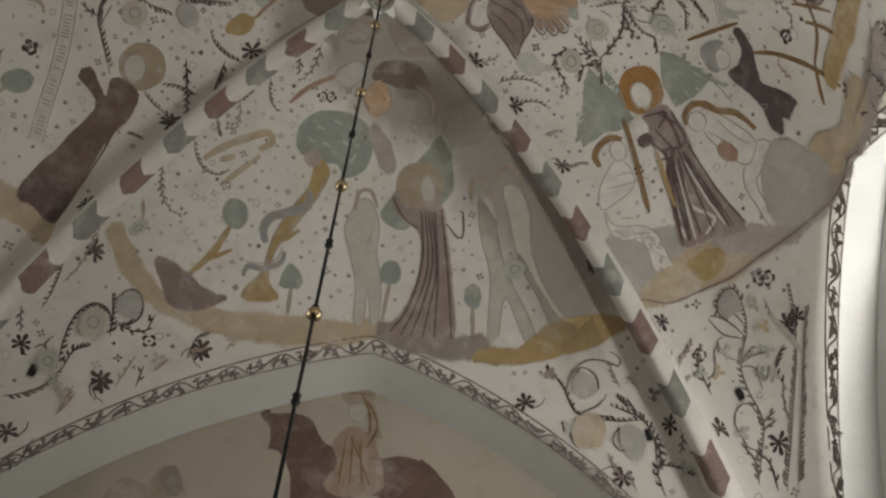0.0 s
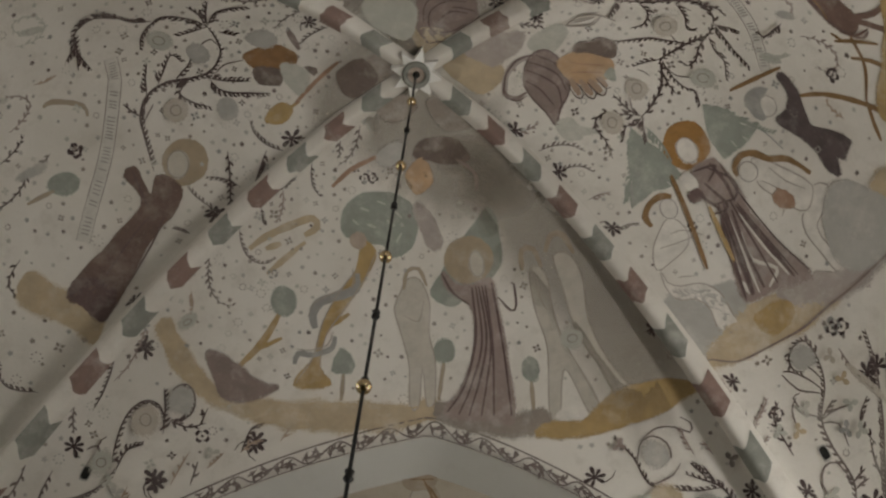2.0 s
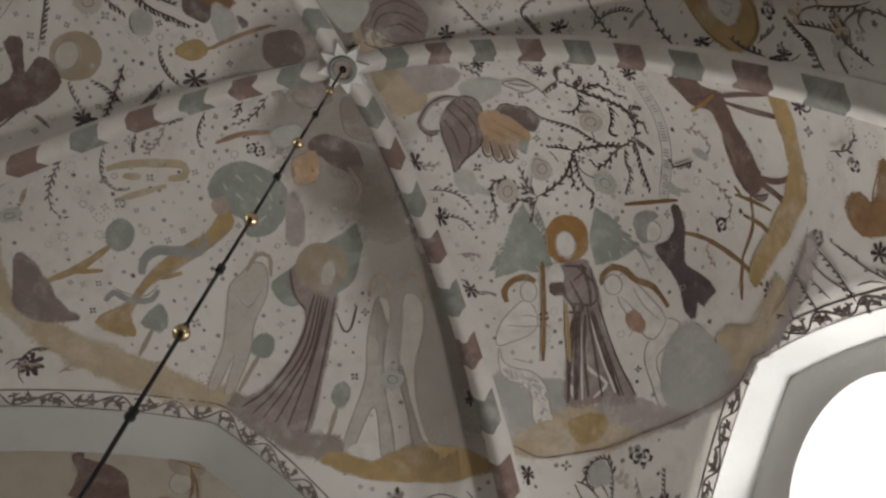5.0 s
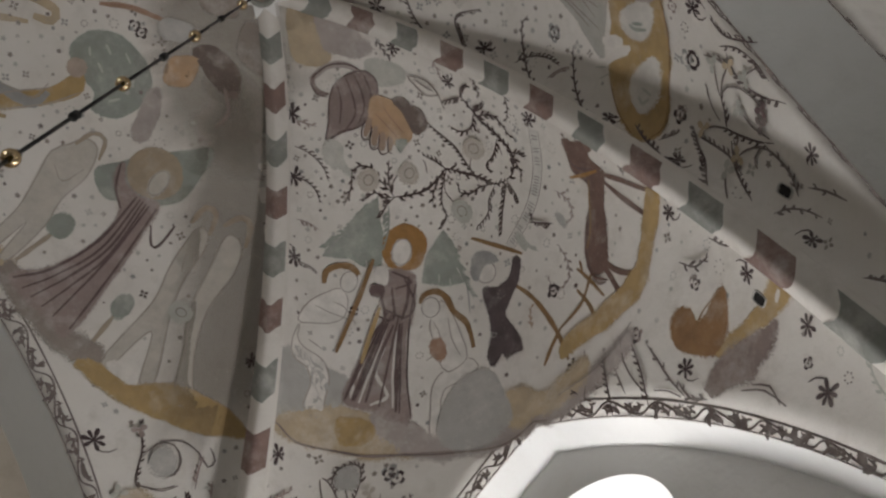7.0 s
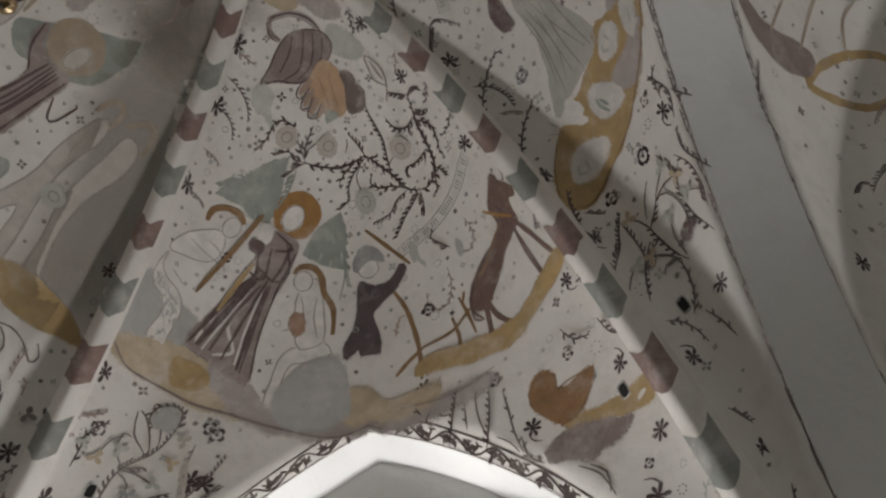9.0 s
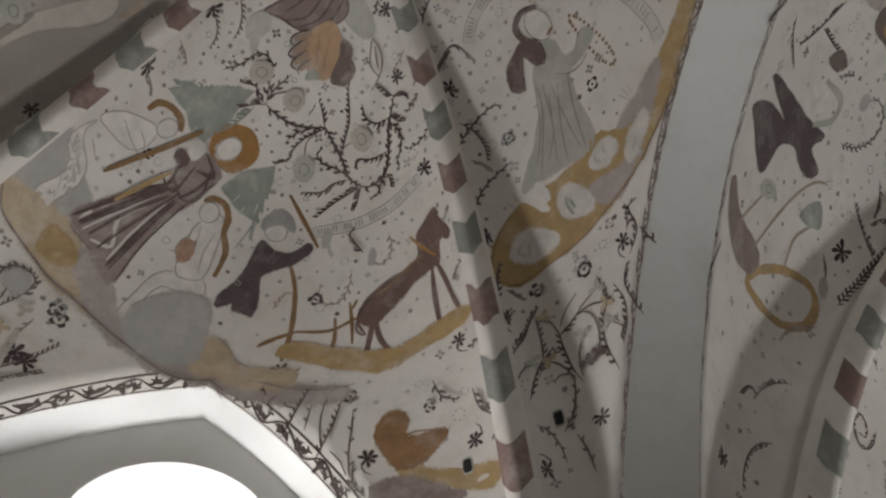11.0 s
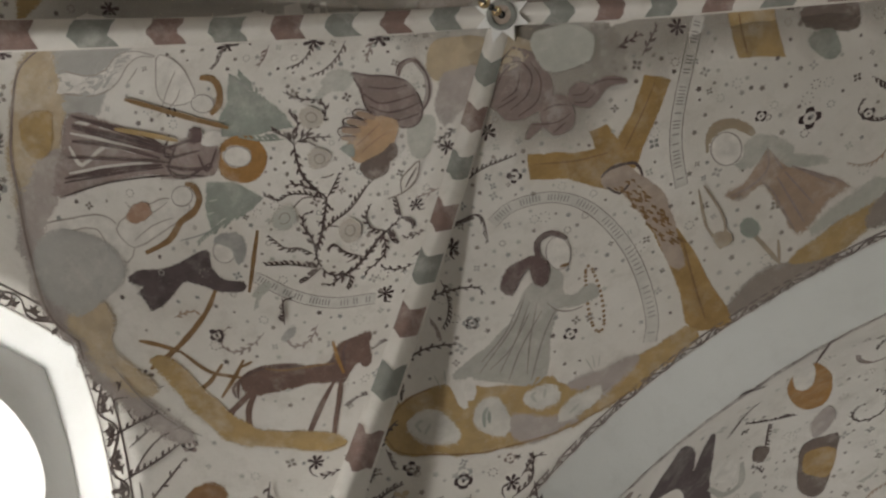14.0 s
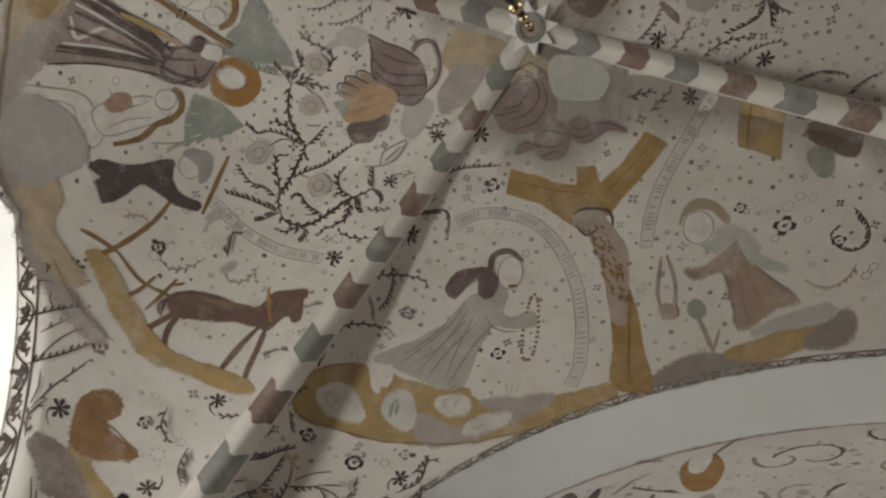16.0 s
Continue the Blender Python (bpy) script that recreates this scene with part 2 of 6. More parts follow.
PIGMENT = {k: pigment("fresco_" + k, *v) for k, v in {
    "ochre": ((0.40, 0.26, 0.09), 0.91, 0.50), "ochre_wash": ((0.43, 0.31, 0.16), 0.75, 0.50),
    "mauve": ((0.19, 0.13, 0.115), 0.88, 0.5), "mauve_wash": ((0.27, 0.21, 0.195), 0.68, 0.45),
    "slate": ((0.24, 0.24, 0.235), 0.81, 0.45), "slate_wash": ((0.28, 0.275, 0.26), 0.63, 0.40),
    "green": ((0.2, 0.235, 0.2), 0.8, 0.45), "green_wash": ((0.29, 0.31, 0.26), 0.55, 0.40),
    "halo": ((0.35, 0.18, 0.05), 0.98, 0.35), "halo_dim": ((0.30, 0.21, 0.11), 0.78, 0.40),
    "skin": ((0.72, 0.68, 0.63), 0.88, 0.40), "skin_dim": ((0.44, 0.40, 0.34), 0.7, 0.35),
    "plum": ((0.11, 0.065, 0.062), 0.95, 0.35), "plum_wash": ((0.24, 0.165, 0.15), 0.83, 0.45),
    "coat": ((0.10, 0.075, 0.075), 1.00, 0.30), "umber": ((0.12, 0.08, 0.065), 0.92, 0.5),
    "umber_wash": ((0.18, 0.135, 0.11), 0.78, 0.5), "horse": ((0.16, 0.095, 0.075), 0.98, 0.40),
    "bird": ((0.27, 0.145, 0.06), 0.98, 0.35), "trunk": ((0.36, 0.225, 0.08), 0.98, 0.40),
    "hair": ((0.26, 0.155, 0.07), 1.00, 0.30), "rust": ((0.33, 0.175, 0.10), 0.88, 0.40),
    "rust_wash": ((0.32, 0.2, 0.125), 0.83, 0.50), "orange": ((0.44, 0.26, 0.12), 0.85, 0.50),
    "tan": ((0.31, 0.23, 0.145), 0.78, 0.45), "tan_wash": ((0.34, 0.28, 0.21), 0.55, 0.40),
    "pale_wash": ((0.62, 0.59, 0.54), 0.85, 0.35), "faint_line": ((0.30, 0.25, 0.215), 0.8, 0.45), "brown_robe": ((0.15, 0.095, 0.078), 0.97, 0.35), "pink": ((0.42, 0.33, 0.27), 0.93, 0.40), "grey_robe": ((0.34, 0.33, 0.29), 0.73, 0.40),
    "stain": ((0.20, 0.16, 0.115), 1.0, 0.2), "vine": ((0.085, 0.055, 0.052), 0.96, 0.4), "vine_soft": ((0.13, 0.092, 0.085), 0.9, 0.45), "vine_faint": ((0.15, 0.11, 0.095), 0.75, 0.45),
    "petal": ((0.07, 0.047, 0.047), 1.0, 0.25), "scroll": ((0.60, 0.575, 0.53), 0.68, 0.30),
    "letter": ((0.22, 0.20, 0.19), 0.73, 0.50), "rib_red": ((0.19, 0.105, 0.085), 0.9, 0.5),
    "rib_grey": ((0.18, 0.19, 0.17), 0.86, 0.5),
}.items()}

# ---- murals: shapes drawn on the plan and lifted to the vault ----
DRAWN = []          # outlines that small marks keep clear of
WORK = {}


def on_vault(x, y, h):
    return Vector((x, y, vault_height(x, y))) + vault_normal(x, y) * h


def on_wall(x, z, h):
    return Vector((x, BN + 0.35 - h, z))


def curve(pts, closed, step=0.03):
    """Points along a smooth curve through the given ones."""
    p = [Vector((a[0], a[1])) for a in pts]
    n = len(p)
    if n < 3 and not closed:
        k = max(2, int((p[1] - p[0]).length / step))
        return [p[0].lerp(p[1], i / k) for i in range(k + 1)]
    out = []
    for i in range(n if closed else n - 1):
        a, b = p[i], p[(i + 1) % n]
        before = p[i - 1] if closed or i else a + (a - b)
        after = p[(i + 2) % n] if closed or i < n - 2 else b + (b - a)
        k = max(2, int((b - a).length / step))
        for j in range(k):
            t = j / k
            out.append(0.5 * (2 * a + (b - before) * t + (2 * before - 5 * a + 4 * b - after) * t * t + (3 * a - before - 3 * b + after) * t ** 3))
    if not closed:
        out.append(p[-1])
    return out


SPLIT = ("painted_hillside", "painted_fir", "painted_plough", "painted_rock", "painted_cloud", "painted_vine", "painted_ground", "painted_tree",
         "painted_tree_cross", "painted_plant", "painted_scroll", "painted_flower", "painted_stain")
PART_NAME = {"painted_tree": {"green": "crown", "slate": "serpent", "umber_wash": "serpent"}, "painted_plant": {"green": "bud"},
             "painted_plough": {"hair": "beam"}, "painted_tree_cross": {"pink": "bark", "trunk": "limb"}, "painted_fir": {"green": "crown"}}
USED = set()        # small squares of the plan that carry paint


def occupy(x, y):
    USED.add((int(x / 0.05 + 1000), int(y / 0.05 + 1000)))


def free(x, y, r=1):
    a, b = int(x / 0.05 + 1000), int(y / 0.05 + 1000)
    return not any((a + i, b + j) in USED for i in range(-r, r + 1) for j in range(-r, r + 1))


def fresh():
    bm = bmesh.new()
    WORK["feather"] = bm.verts.layers.float.new("feather")
    return bm


def flush():
    """Link what has been drawn: one mesh, or a thing with a part for each field and line."""
    if WORK:
        pieces = WORK["pieces"] + [(WORK["piece"], WORK["bm"], WORK["mats"])]
        pieces = [q for q in pieces if q[1].faces]
        if WORK["split"] and len(pieces) > 1:
            pieces[0][1].verts.ensure_lookup_table()
            at = pieces[0][1].verts[0].co.copy()
            root = new(WORK["name"])
            root.location = at
            for name, bm, mats in pieces:
                bmesh.ops.translate(bm, vec=-at, verts=bm.verts)
                part(name, bm, [PIGMENT[k] for k in mats], root)
        elif pieces:
            root = finish(WORK["name"], pieces[0][1], [PIGMENT[k] for k in pieces[0][2]])
        tagged(root, WORK["label"], WORK["category"], group=WORK["group"], kind=WORK["kind"])
    WORK.clear()


def mural(name, label, wall=False, category="mural", group="", kind="", layer=0.002):
    flush()
    WORK.update(name=name, label=label, category=category, group=group, kind=kind, mats=[], lift=on_wall if wall else on_vault, h=layer, split=name in SPLIT, pieces=[], piece="field")
    if name == "painted_stain":
        WORK["h"] = 0.0002
    WORK["bm"] = fresh()


def ink(colour, kind="field"):
    if WORK["split"]:
        if WORK["bm"].faces:
            WORK["pieces"].append((WORK["piece"], WORK["bm"], WORK["mats"]))
            WORK["bm"], WORK["mats"] = fresh(), []
        WORK["piece"] = PART_NAME.get(WORK["name"], {}).get(colour, kind if WORK["name"] not in ("painted_tree", "painted_plant") else "trunk")
    if colour not in WORK["mats"]:
        WORK["mats"].append(colour)
    WORK["h"] += 0.0006
    return WORK["mats"].index(colour)


def fill(colour, *pts, round_off=True):
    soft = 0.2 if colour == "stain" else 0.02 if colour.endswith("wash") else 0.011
    k, h, lift = ink(colour), WORK["h"], WORK["lift"]
    edge = curve(pts, True) if round_off else [p for a, b in zip(pts, pts[1:] + pts[:1]) for p in curve((a, b), False)[:-1]]
    edge = [Vector((q[0], q[1])) for q in edge]
    edge = [q + Vector((noise.noise((q.x * 9, q.y * 9, 1.3)), noise.noise((q.x * 9, q.y * 9, 7.1)))) * 0.009 for q in edge]
    if lift is on_vault:
        DRAWN.append([tuple(q) for q in edge[::2]])
    tmp = bmesh.new()
    vs = [tmp.verts.new((q.x, q.y, 0)) for q in edge]
    for tri in tessellate_polygon([[Vector((q.x, q.y, 0)) for q in edge]]):
        try:
            tmp.faces.new([vs[i] for i in tri])
        except ValueError:
            pass
    for _ in range(4):
        long = [e for e in tmp.edges if e.calc_length() > 0.085]
        if not long:
            break
        bmesh.ops.subdivide_edges(tmp, edges=long, cuts=1)
        bmesh.ops.triangulate(tmp, faces=tmp.faces[:])
    bm = WORK["bm"]
    made = {v: bm.verts.new(lift(v.co.x, v.co.y, h)) for v in tmp.verts}
    skin = []
    for f in tmp.faces:
        g = bm.faces.new([made[v] for v in f.verts])
        g.material_index = k
        skin.append(g)
    place = {(round(v.co.x, 5), round(v.co.y, 5)): g for v, g in made.items()}
    ring = [place.get((round(q.x, 5), round(q.y, 5))) or bm.verts.new(lift(q.x, q.y, h)) for q in edge]
    spots = list(made.values())
    tmp.free()
    # a worn edge that fades into the limewash
    n = len(edge)
    turn = sum(a.x * b.y - b.x * a.y for a, b in zip(edge, edge[1:] + edge[:1]))
    rim = []
    for i, q in enumerate(edge):
        t = edge[(i + 1) % n] - edge[i - 1]
        out = Vector((t.y, -t.x)).normalized() * (soft if turn > 0 else -soft) * (1 + 0.8 * noise.noise((q.x * 11, q.y * 11, 3.0)))
        v = bm.verts.new(lift(q.x + out.x, q.y + out.y, h - 0.0005))
        v[WORK["feather"]] = 1.0
        rim.append(v)
    for i in range(n):
        j = (i + 1) % n
        g = bm.faces.new((ring[i], ring[j], rim[j], rim[i]))
        g.material_index = k
        skin.append(g)
    bmesh.ops.recalc_face_normals(bm, faces=skin)
    if lift is on_vault:
        for v in spots:
            occupy(v.co.x, v.co.y)


def ribbon(places, width, k, thin=0.55):
    """A brush line along places on the surface; each place is (point, normal)."""
    bm, last, n = WORK["bm"], None, len(places)
    for i, (p, up) in enumerate(places):
        t = (places[min(i + 1, n - 1)][0] - places[max(i - 1, 0)][0])
        s = up.cross(t).normalized()
        w = width / 2 * (1 - (1 - thin) * abs(2 * i / max(n - 1, 1) - 1) ** 3) * (1 + 0.35 * noise.noise(p * 14))
        occupy(p.x, p.y)
        pair = (bm.verts.new(p - s * w), bm.verts.new(p + s * w))
        if last:
            f = bm.faces.new((last[0], pair[0], pair[1], last[1]))
            f.material_index = k
        last = pair


def places_of(pts, h):
    lift = WORK["lift"]
    return [(lift(q[0], q[1], h), vault_normal(q[0], q[1]) if lift is on_vault else Vector((0, -1, 0))) for q in pts]


def stroke(colour, width, *pts, closed=False, thin=0.55):
    k = ink(colour, "line")
    line = curve(pts, closed)
    if closed:
        line.append(line[0])
    ribbon(places_of(line, WORK["h"]), width, k, 1.0 if closed else thin)
    return line


def patch(k, p, up, ahead, shape):
    """A small flat shape in the tangent plane at p."""
    side = up.cross(ahead).normalized()
    vs = [WORK["bm"].verts.new(p + ahead * a + side * b) for a, b in shape]
    f = WORK["bm"].faces.new(vs)
    f.material_index = k


def hook(k, p, up, t, sign, size):
    """A small leaf that leaves the stem squarely and hooks forward."""
    shape = [(-0.14, 0), (0.0, 0.34), (0.28, 0.68), (0.75, 0.88), (1.15, 0.76), (0.86, 0.56), (0.58, 0.28), (0.42, 0.0)]
    patch(k, p, up, t, [(a * size, b * size * sign) for a, b in shape][::sign])


def spray(*pts, width=0.013, leaf=0.037, colour="vine"):
    """A vine: a stem that tapers, with a comb of small hooked leaves."""
    k = ink(colour, "stem")
    line = curve(pts, False, 0.016)
    marks = places_of(line, WORK["h"])
    ribbon(marks, width, k, 0.3)
    gap, sign, turn = 0.0, 1, random.choice((1, 2, 3))
    for i in range(1, len(marks) - 1):
        p, up = marks[i]
        t = marks[i + 1][0] - marks[i - 1][0]
        gap += t.length / 2
        if gap < 0.021:
            continue
        gap = 0.0
        sign = -sign if turn == 1 else (1 if turn == 2 else -1)
        hook(k, p, up, t.normalized(), sign, leaf * random.uniform(0.7, 1.25) * (1 - 0.4 * i / len(marks)))


def oval(colour, c, e1, e2):
    fill(colour, *[(c[0] + e1[0] * math.cos(a) + e2[0] * math.sin(a), c[1] + e1[1] * math.cos(a) + e2[1] * math.sin(a)) for a in (math.tau * i / 10 for i in range(10))])
    if colour.startswith("skin") and "rock" not in WORK["name"] and abs(e1[0]) + abs(e1[1]) < 0.11:
        ring = [(c[0] + e1[0] * math.cos(a) + e2[0] * math.sin(a), c[1] + e1[1] * math.cos(a) + e2[1] * math.sin(a)) for a in (math.tau * i / 10 for i in range(10))]
        stroke("vine_faint", 0.007, *ring, closed=True)
    if colour in ("tan_wash", "green_wash") and abs(e1[0]) + abs(e1[1]) < 0.11:
        ring = [(c[0] + 0.5 * (e1[0] * math.cos(a) + e2[0] * math.sin(a)), c[1] + 0.5 * (e1[1] * math.cos(a) + e2[1] * math.sin(a))) for a in (math.tau * i / 8 for i in range(8))]
        stroke("vine_faint", 0.007, *ring, closed=True)


def trefoil(x, y, r, colour):
    """Three rounded lobes on a short stalk."""
    k = ink(colour)
    (p, up), = places_of([(x, y)], WORK["h"])
    base = up.orthogonal().normalized()
    side = up.cross(base)
    turn = random.uniform(0, math.tau)
    for j in range(3):
        a = turn + math.tau * j / 3.6
        patch(k, p, up, base * math.cos(a) + side * math.sin(a), [(0, -r * 0.1), (r * 0.5, -r * 0.36), (r * 0.95, -r * 0.24), (r * 1.05, 0), (r * 0.95, r * 0.24), (r * 0.5, r * 0.36), (0, r * 0.1)])


def scroll(width, *pts):
    """A ribbon with bars where its writing has worn away."""
    line = stroke("scroll", width, *pts, thin=1.0)
    k = ink("vine_faint")
    marks = places_of(line, WORK["h"])
    for side in (-1, 1):
        edge = []
        for i, (p, up) in enumerate(marks):
            t = marks[min(i + 1, len(marks) - 1)][0] - marks[max(i - 1, 0)][0]
            edge.append((p + up.cross(t).normalized() * side * width * 0.5, up))
        ribbon(edge, 0.006, k)
    k = ink("letter")
    marks = places_of(curve(pts, False, 0.02), WORK["h"])
    for i in range(2, len(marks) - 2):
        if i % 9 in (0, 1) or random.random() < 0.12:
            continue
        p, up = marks[i]
        t = (marks[i + 1][0] - marks[i - 1][0]).normalized()
        a, b = width * 0.28, 0.0045
        patch(k, p, up, t, [(-b, -a), (b, -a), (b, a), (-b, a)])


def beads(colour, *pts):
    k = ink(colour)
    for i, (p, up) in enumerate(places_of(curve(pts, True, 0.019), WORK["h"])):
        t = up.orthogonal().normalized()
        patch(k, p, up, t, [(0.012 * math.cos(a), 0.012 * math.sin(a)) for a in (math.tau * j / 8 for j in range(8))])


def flower(x, y, r):
    """A dark many-petalled flower on a short stem."""
    mural("painted_flower", "dark red-brown petalled flower painted on limewash", group="painted flowers on the vault", layer=0.003)
    k = ink("petal")
    (p, up), = places_of([(x, y)], WORK["h"])
    turn = random.uniform(0, math.tau)
    base = up.orthogonal().normalized()
    side = up.cross(base)
    for j in range(7):
        a = turn + math.tau * j / 7.6
        ahead = base * math.cos(a) + side * math.sin(a)
        s = r * random.uniform(0.85, 1.1)
        patch(k, p + ahead * s * 0.2, up, ahead, [(0, -s * 0.07), (s * 0.45, -s * 0.2), (s * 0.75, -s * 0.17), (s * 0.88, 0), (s * 0.75, s * 0.17), (s * 0.45, s * 0.2), (0, s * 0.07)])
    patch(k, p, up, base, [(r * 0.26 * math.cos(a), r * 0.26 * math.sin(a)) for a in (math.tau * j / 8 for j in range(8))])
    a = turn + math.tau * 7 / 7.6
    q = [p + (base * math.cos(a + 0.35 * i) + side * math.sin(a + 0.35 * i)) * r * (0.3 + 0.42 * i) for i in range(5)]
    ribbon([(v, up) for v in q], 0.009, ink("vine"))


def rosette(x, y, r):
    """A square ornament of four dark corners round a pale eye."""
    mural("painted_rosette", "small dark square rosette painted on limewash", group="painted rosettes on the vault", layer=0.003)
    k = ink(random.choice(("petal", "petal", "plum_wash", "slate")))
    (p, up), = places_of([(x, y)], WORK["h"])
    base = up.orthogonal().normalized()
    side = up.cross(base)
    turn = random.uniform(0, 1)
    for j in range(4):
        a = turn + math.tau * j / 4
        ahead = base * math.cos(a) + side * math.sin(a)
        patch(k, p, up, ahead, [(r * 0.45, -r * 0.45), (r * 0.95, -r * 0.3), (r * 1.0, r * 0.1), (r * 0.95, r * 0.3), (r * 0.45, r * 0.45), (r * 0.6, 0)])
    patch(k, p, up, base, [(r * 0.2 * math.cos(a), r * 0.2 * math.sin(a)) for a in (math.tau * j / 6 for j in range(6))])


# ---- ribs, boss and borders ----
def rib(name, sx, sy, flip=False):
    half, deep, n = 0.07, 0.048, 60
    by = BN if sy > 0 else BS
    flat = Vector((sx * AX, sy * by, 0))
    out = flat.normalized()
    side = Vector((-out.y, out.x, 0))
    path = [Vector((flat.x * s, flat.y * s, rib_height(s, sy < 0))) for s in (0.03 + 0.965 * i / n for i in range(n + 1))]
    tang = [(path[min(i + 1, n)] - path[max(i - 1, 0)]).normalized() for i in range(n + 1)]
    down = [t.cross(side) if t.cross(side).z < 0 else -t.cross(side) for t in tang]
    fix = mirrored if flip else (lambda p: p)
    prof = ((-half - 0.012, -0.05), (-half, 0.006), (-half * 0.55, deep * 0.5), (-0.014, deep - 0.003), (0.014, deep - 0.003), (half * 0.55, deep * 0.5), (half, 0.006), (half + 0.012, -0.05))
    bm = bmesh.new()
    sheet(bm, [[fix(p + side * a + d * b) for a, b in prof] for p, d in zip(path, down)])
    bmesh.ops.recalc_face_normals(bm, faces=bm.faces)
    body = tagged(finish(name, bm, fresco_ground), "plastered vault rib painted with red and grey chevrons", "rib", kind="structure")
    run = [0.0]
    for a, b in zip(path, path[1:]):
        run.append(run[-1] + (b - a).length)

    def at(l, w, h):
        i = min(max(next((j for j, v in enumerate(run) if v > l), n) - 1, 0), n - 1)
        f = (l - run[i]) / (run[i + 1] - run[i])
        return fix(path[i].lerp(path[i + 1], f) + side * w + down[i].lerp(down[i + 1], f).normalized() * (0.006 + (deep - 0.009) * min(1.0, (half - abs(w)) / (half - 0.014)) + h))

    l, count = 0.16, 0
    while l < run[-1] - 0.3:
        pitch = min(0.33 + 0.05 * l, 0.55)
        size, tip = pitch * random.uniform(0.46, 0.54), pitch * 0.2
        bm = bmesh.new()
        w = half + 0.004
        across = [-w, -w * 0.6, -0.014, 0.014, w * 0.6, w]
        wander = [random.uniform(-0.012, 0.012) for _ in across]
        rows = []
        for j in range(6):
            base = l + size * j / 5
            rows.append([at(base + tip * (1 - abs(a) / w) + e, a, 0.003) for a, e in zip(across, wander)])
        sheet(bm, rows)
        part("painted_chevron", bm, PIGMENT["rib_red" if count % 2 else "rib_grey"], body)
        l += pitch
        count += 1
    return body


rib("rib_north_east", 1, 1)
rib("rib_south_east", 1, -1)
rib("rib_south_west", -1, -1)
rib("rib_north_west", -1, 1)
rib("rib_next_bay_east", 1, -1, True)
rib("rib_next_bay_west", -1, -1, True)


def border(name, label, side, width, flip=False):
    """A painted leafy strip that follows a cell's lower edge."""
    mural(name, label, category="painted border")
    n = 400
    us = [math.sin(math.pi / 2 * (2 * j / n - 1)) * 0.96 for j in range(n + 1)]

    def spot(u, d):
        a, b = cell_point(side, 1.0, u), cell_point(side, 0.99, u)
        c = cell_point(side, 1 - 0.01 * d / max((a - b).length, 1e-3), u)
        return (c.x, to_next(c.y)) if flip else (c.x, c.y)

    k = ink("vine_soft")
    for d, w in ((width, 0.012), (0.012, 0.006)):
        ribbon(places_of([spot(u, d) for u in us[6:-6:3]], WORK["h"]), w, k)
    run, line = 0.0, []
    last = cell_point(side, 1.0, us[0])
    for u in us:
        p = cell_point(side, 1.0, u)
        run += (p - last).length
        last = p
        line.append((u, run))
    wave = 0.36 if width > 0.1 else 0.22
    total = line[-1][1]

    def along(r):
        """The parameter u at the length r along the edge."""
        lo, hi = 0, n
        while hi - lo > 1:
            mid = (lo + hi) // 2
            lo, hi = (mid, hi) if line[mid][1] < r else (lo, mid)
        f = (r - line[lo][1]) / max(line[hi][1] - line[lo][1], 1e-6)
        return line[lo][0] + (line[hi][0] - line[lo][0]) * f

    stem = places_of([spot(u, width * (0.5 + 0.34 * math.sin(math.tau * r / wave))) for u, r in line[6:-6]], WORK["h"])
    ribbon(stem, 0.012, k)
    r0, sign = wave / 4 + wave, 1
    while r0 < total - wave:
        curl = []
        for i in range(15):
            a = -2.4 + 4.6 * i / 14
            size = width * (0.34 - 0.2 * i / 14)
            curl.append((r0 + size * 1.25 * math.sin(a) + width * 0.1, width * (0.47 - 0.13 * sign) - sign * size * math.cos(a) * -0.85))
        marks = places_of([spot(along(r), min(max(d, 0.012), width - 0.01)) for r, d in curl], WORK["h"])
        ribbon(marks, 0.012, k, 0.5)
        for i in range(1, len(marks) - 1, 1 if width > 0.1 else 3):
            t = (marks[i + 1][0] - marks[i - 1][0]).normalized()
            hook(k, marks[i][0], marks[i][1], t, random.choice((-1, 1)), width * random.uniform(0.15, 0.24))
        r0 += wave / 2
        sign = -sign


border("painted_border", "leafy scroll border painted above the end wall arch", "n", 0.15)
border("painted_border", "leafy scroll border painted round the window arch", "e", 0.15)
border("painted_border", "thin rope border painted along the transverse arch", "s", 0.055)
border("painted_border", "thin rope border painted on the neighbouring bay", "s", 0.055, True)
border("painted_border", "leafy scroll border painted above the side wall", "w", 0.15)

mural("painted_hillside", "ochre and mauve painted ground under working figures on vault")
fill("slate_wash", (1.742, 1.214), (1.847, 1.146), (2.053, 1.087), (2.180, 0.998), (2.251, 1.059), (2.212, 1.169), (1.980, 1.326), (1.855, 1.301))
fill("ochre_wash", (1.865, 1.377), (2.046, 1.301), (2.241, 1.099), (2.399, 0.939), (2.474, 0.907), (2.599, 0.728), (2.670, 0.604), (2.591, 0.820), (2.443, 1.075), (2.180, 1.320), (1.931, 1.361))
fill("mauve_wash", (2.394, 0.936), (2.564, 0.693), (2.638, 0.619), (2.743, 0.392), (2.795, 0.165), (2.809, -0.093), (2.793, -0.233), (2.836, -0.096), (2.817, 0.196), (2.724, 0.518), (2.601, 0.780), (2.483, 0.915))
fill("mauve_wash", (2.807, -0.115), (2.776, -0.332), (2.724, -0.582), (2.658, -0.776), (2.679, -0.781), (2.749, -0.583), (2.801, -0.335), (2.829, -0.138))
fill("ochre_wash", (2.731, 0.101), (2.775, -0.116), (2.755, -0.283), (2.716, -0.485), (2.765, -0.385), (2.815, -0.085), (2.797, 0.143))
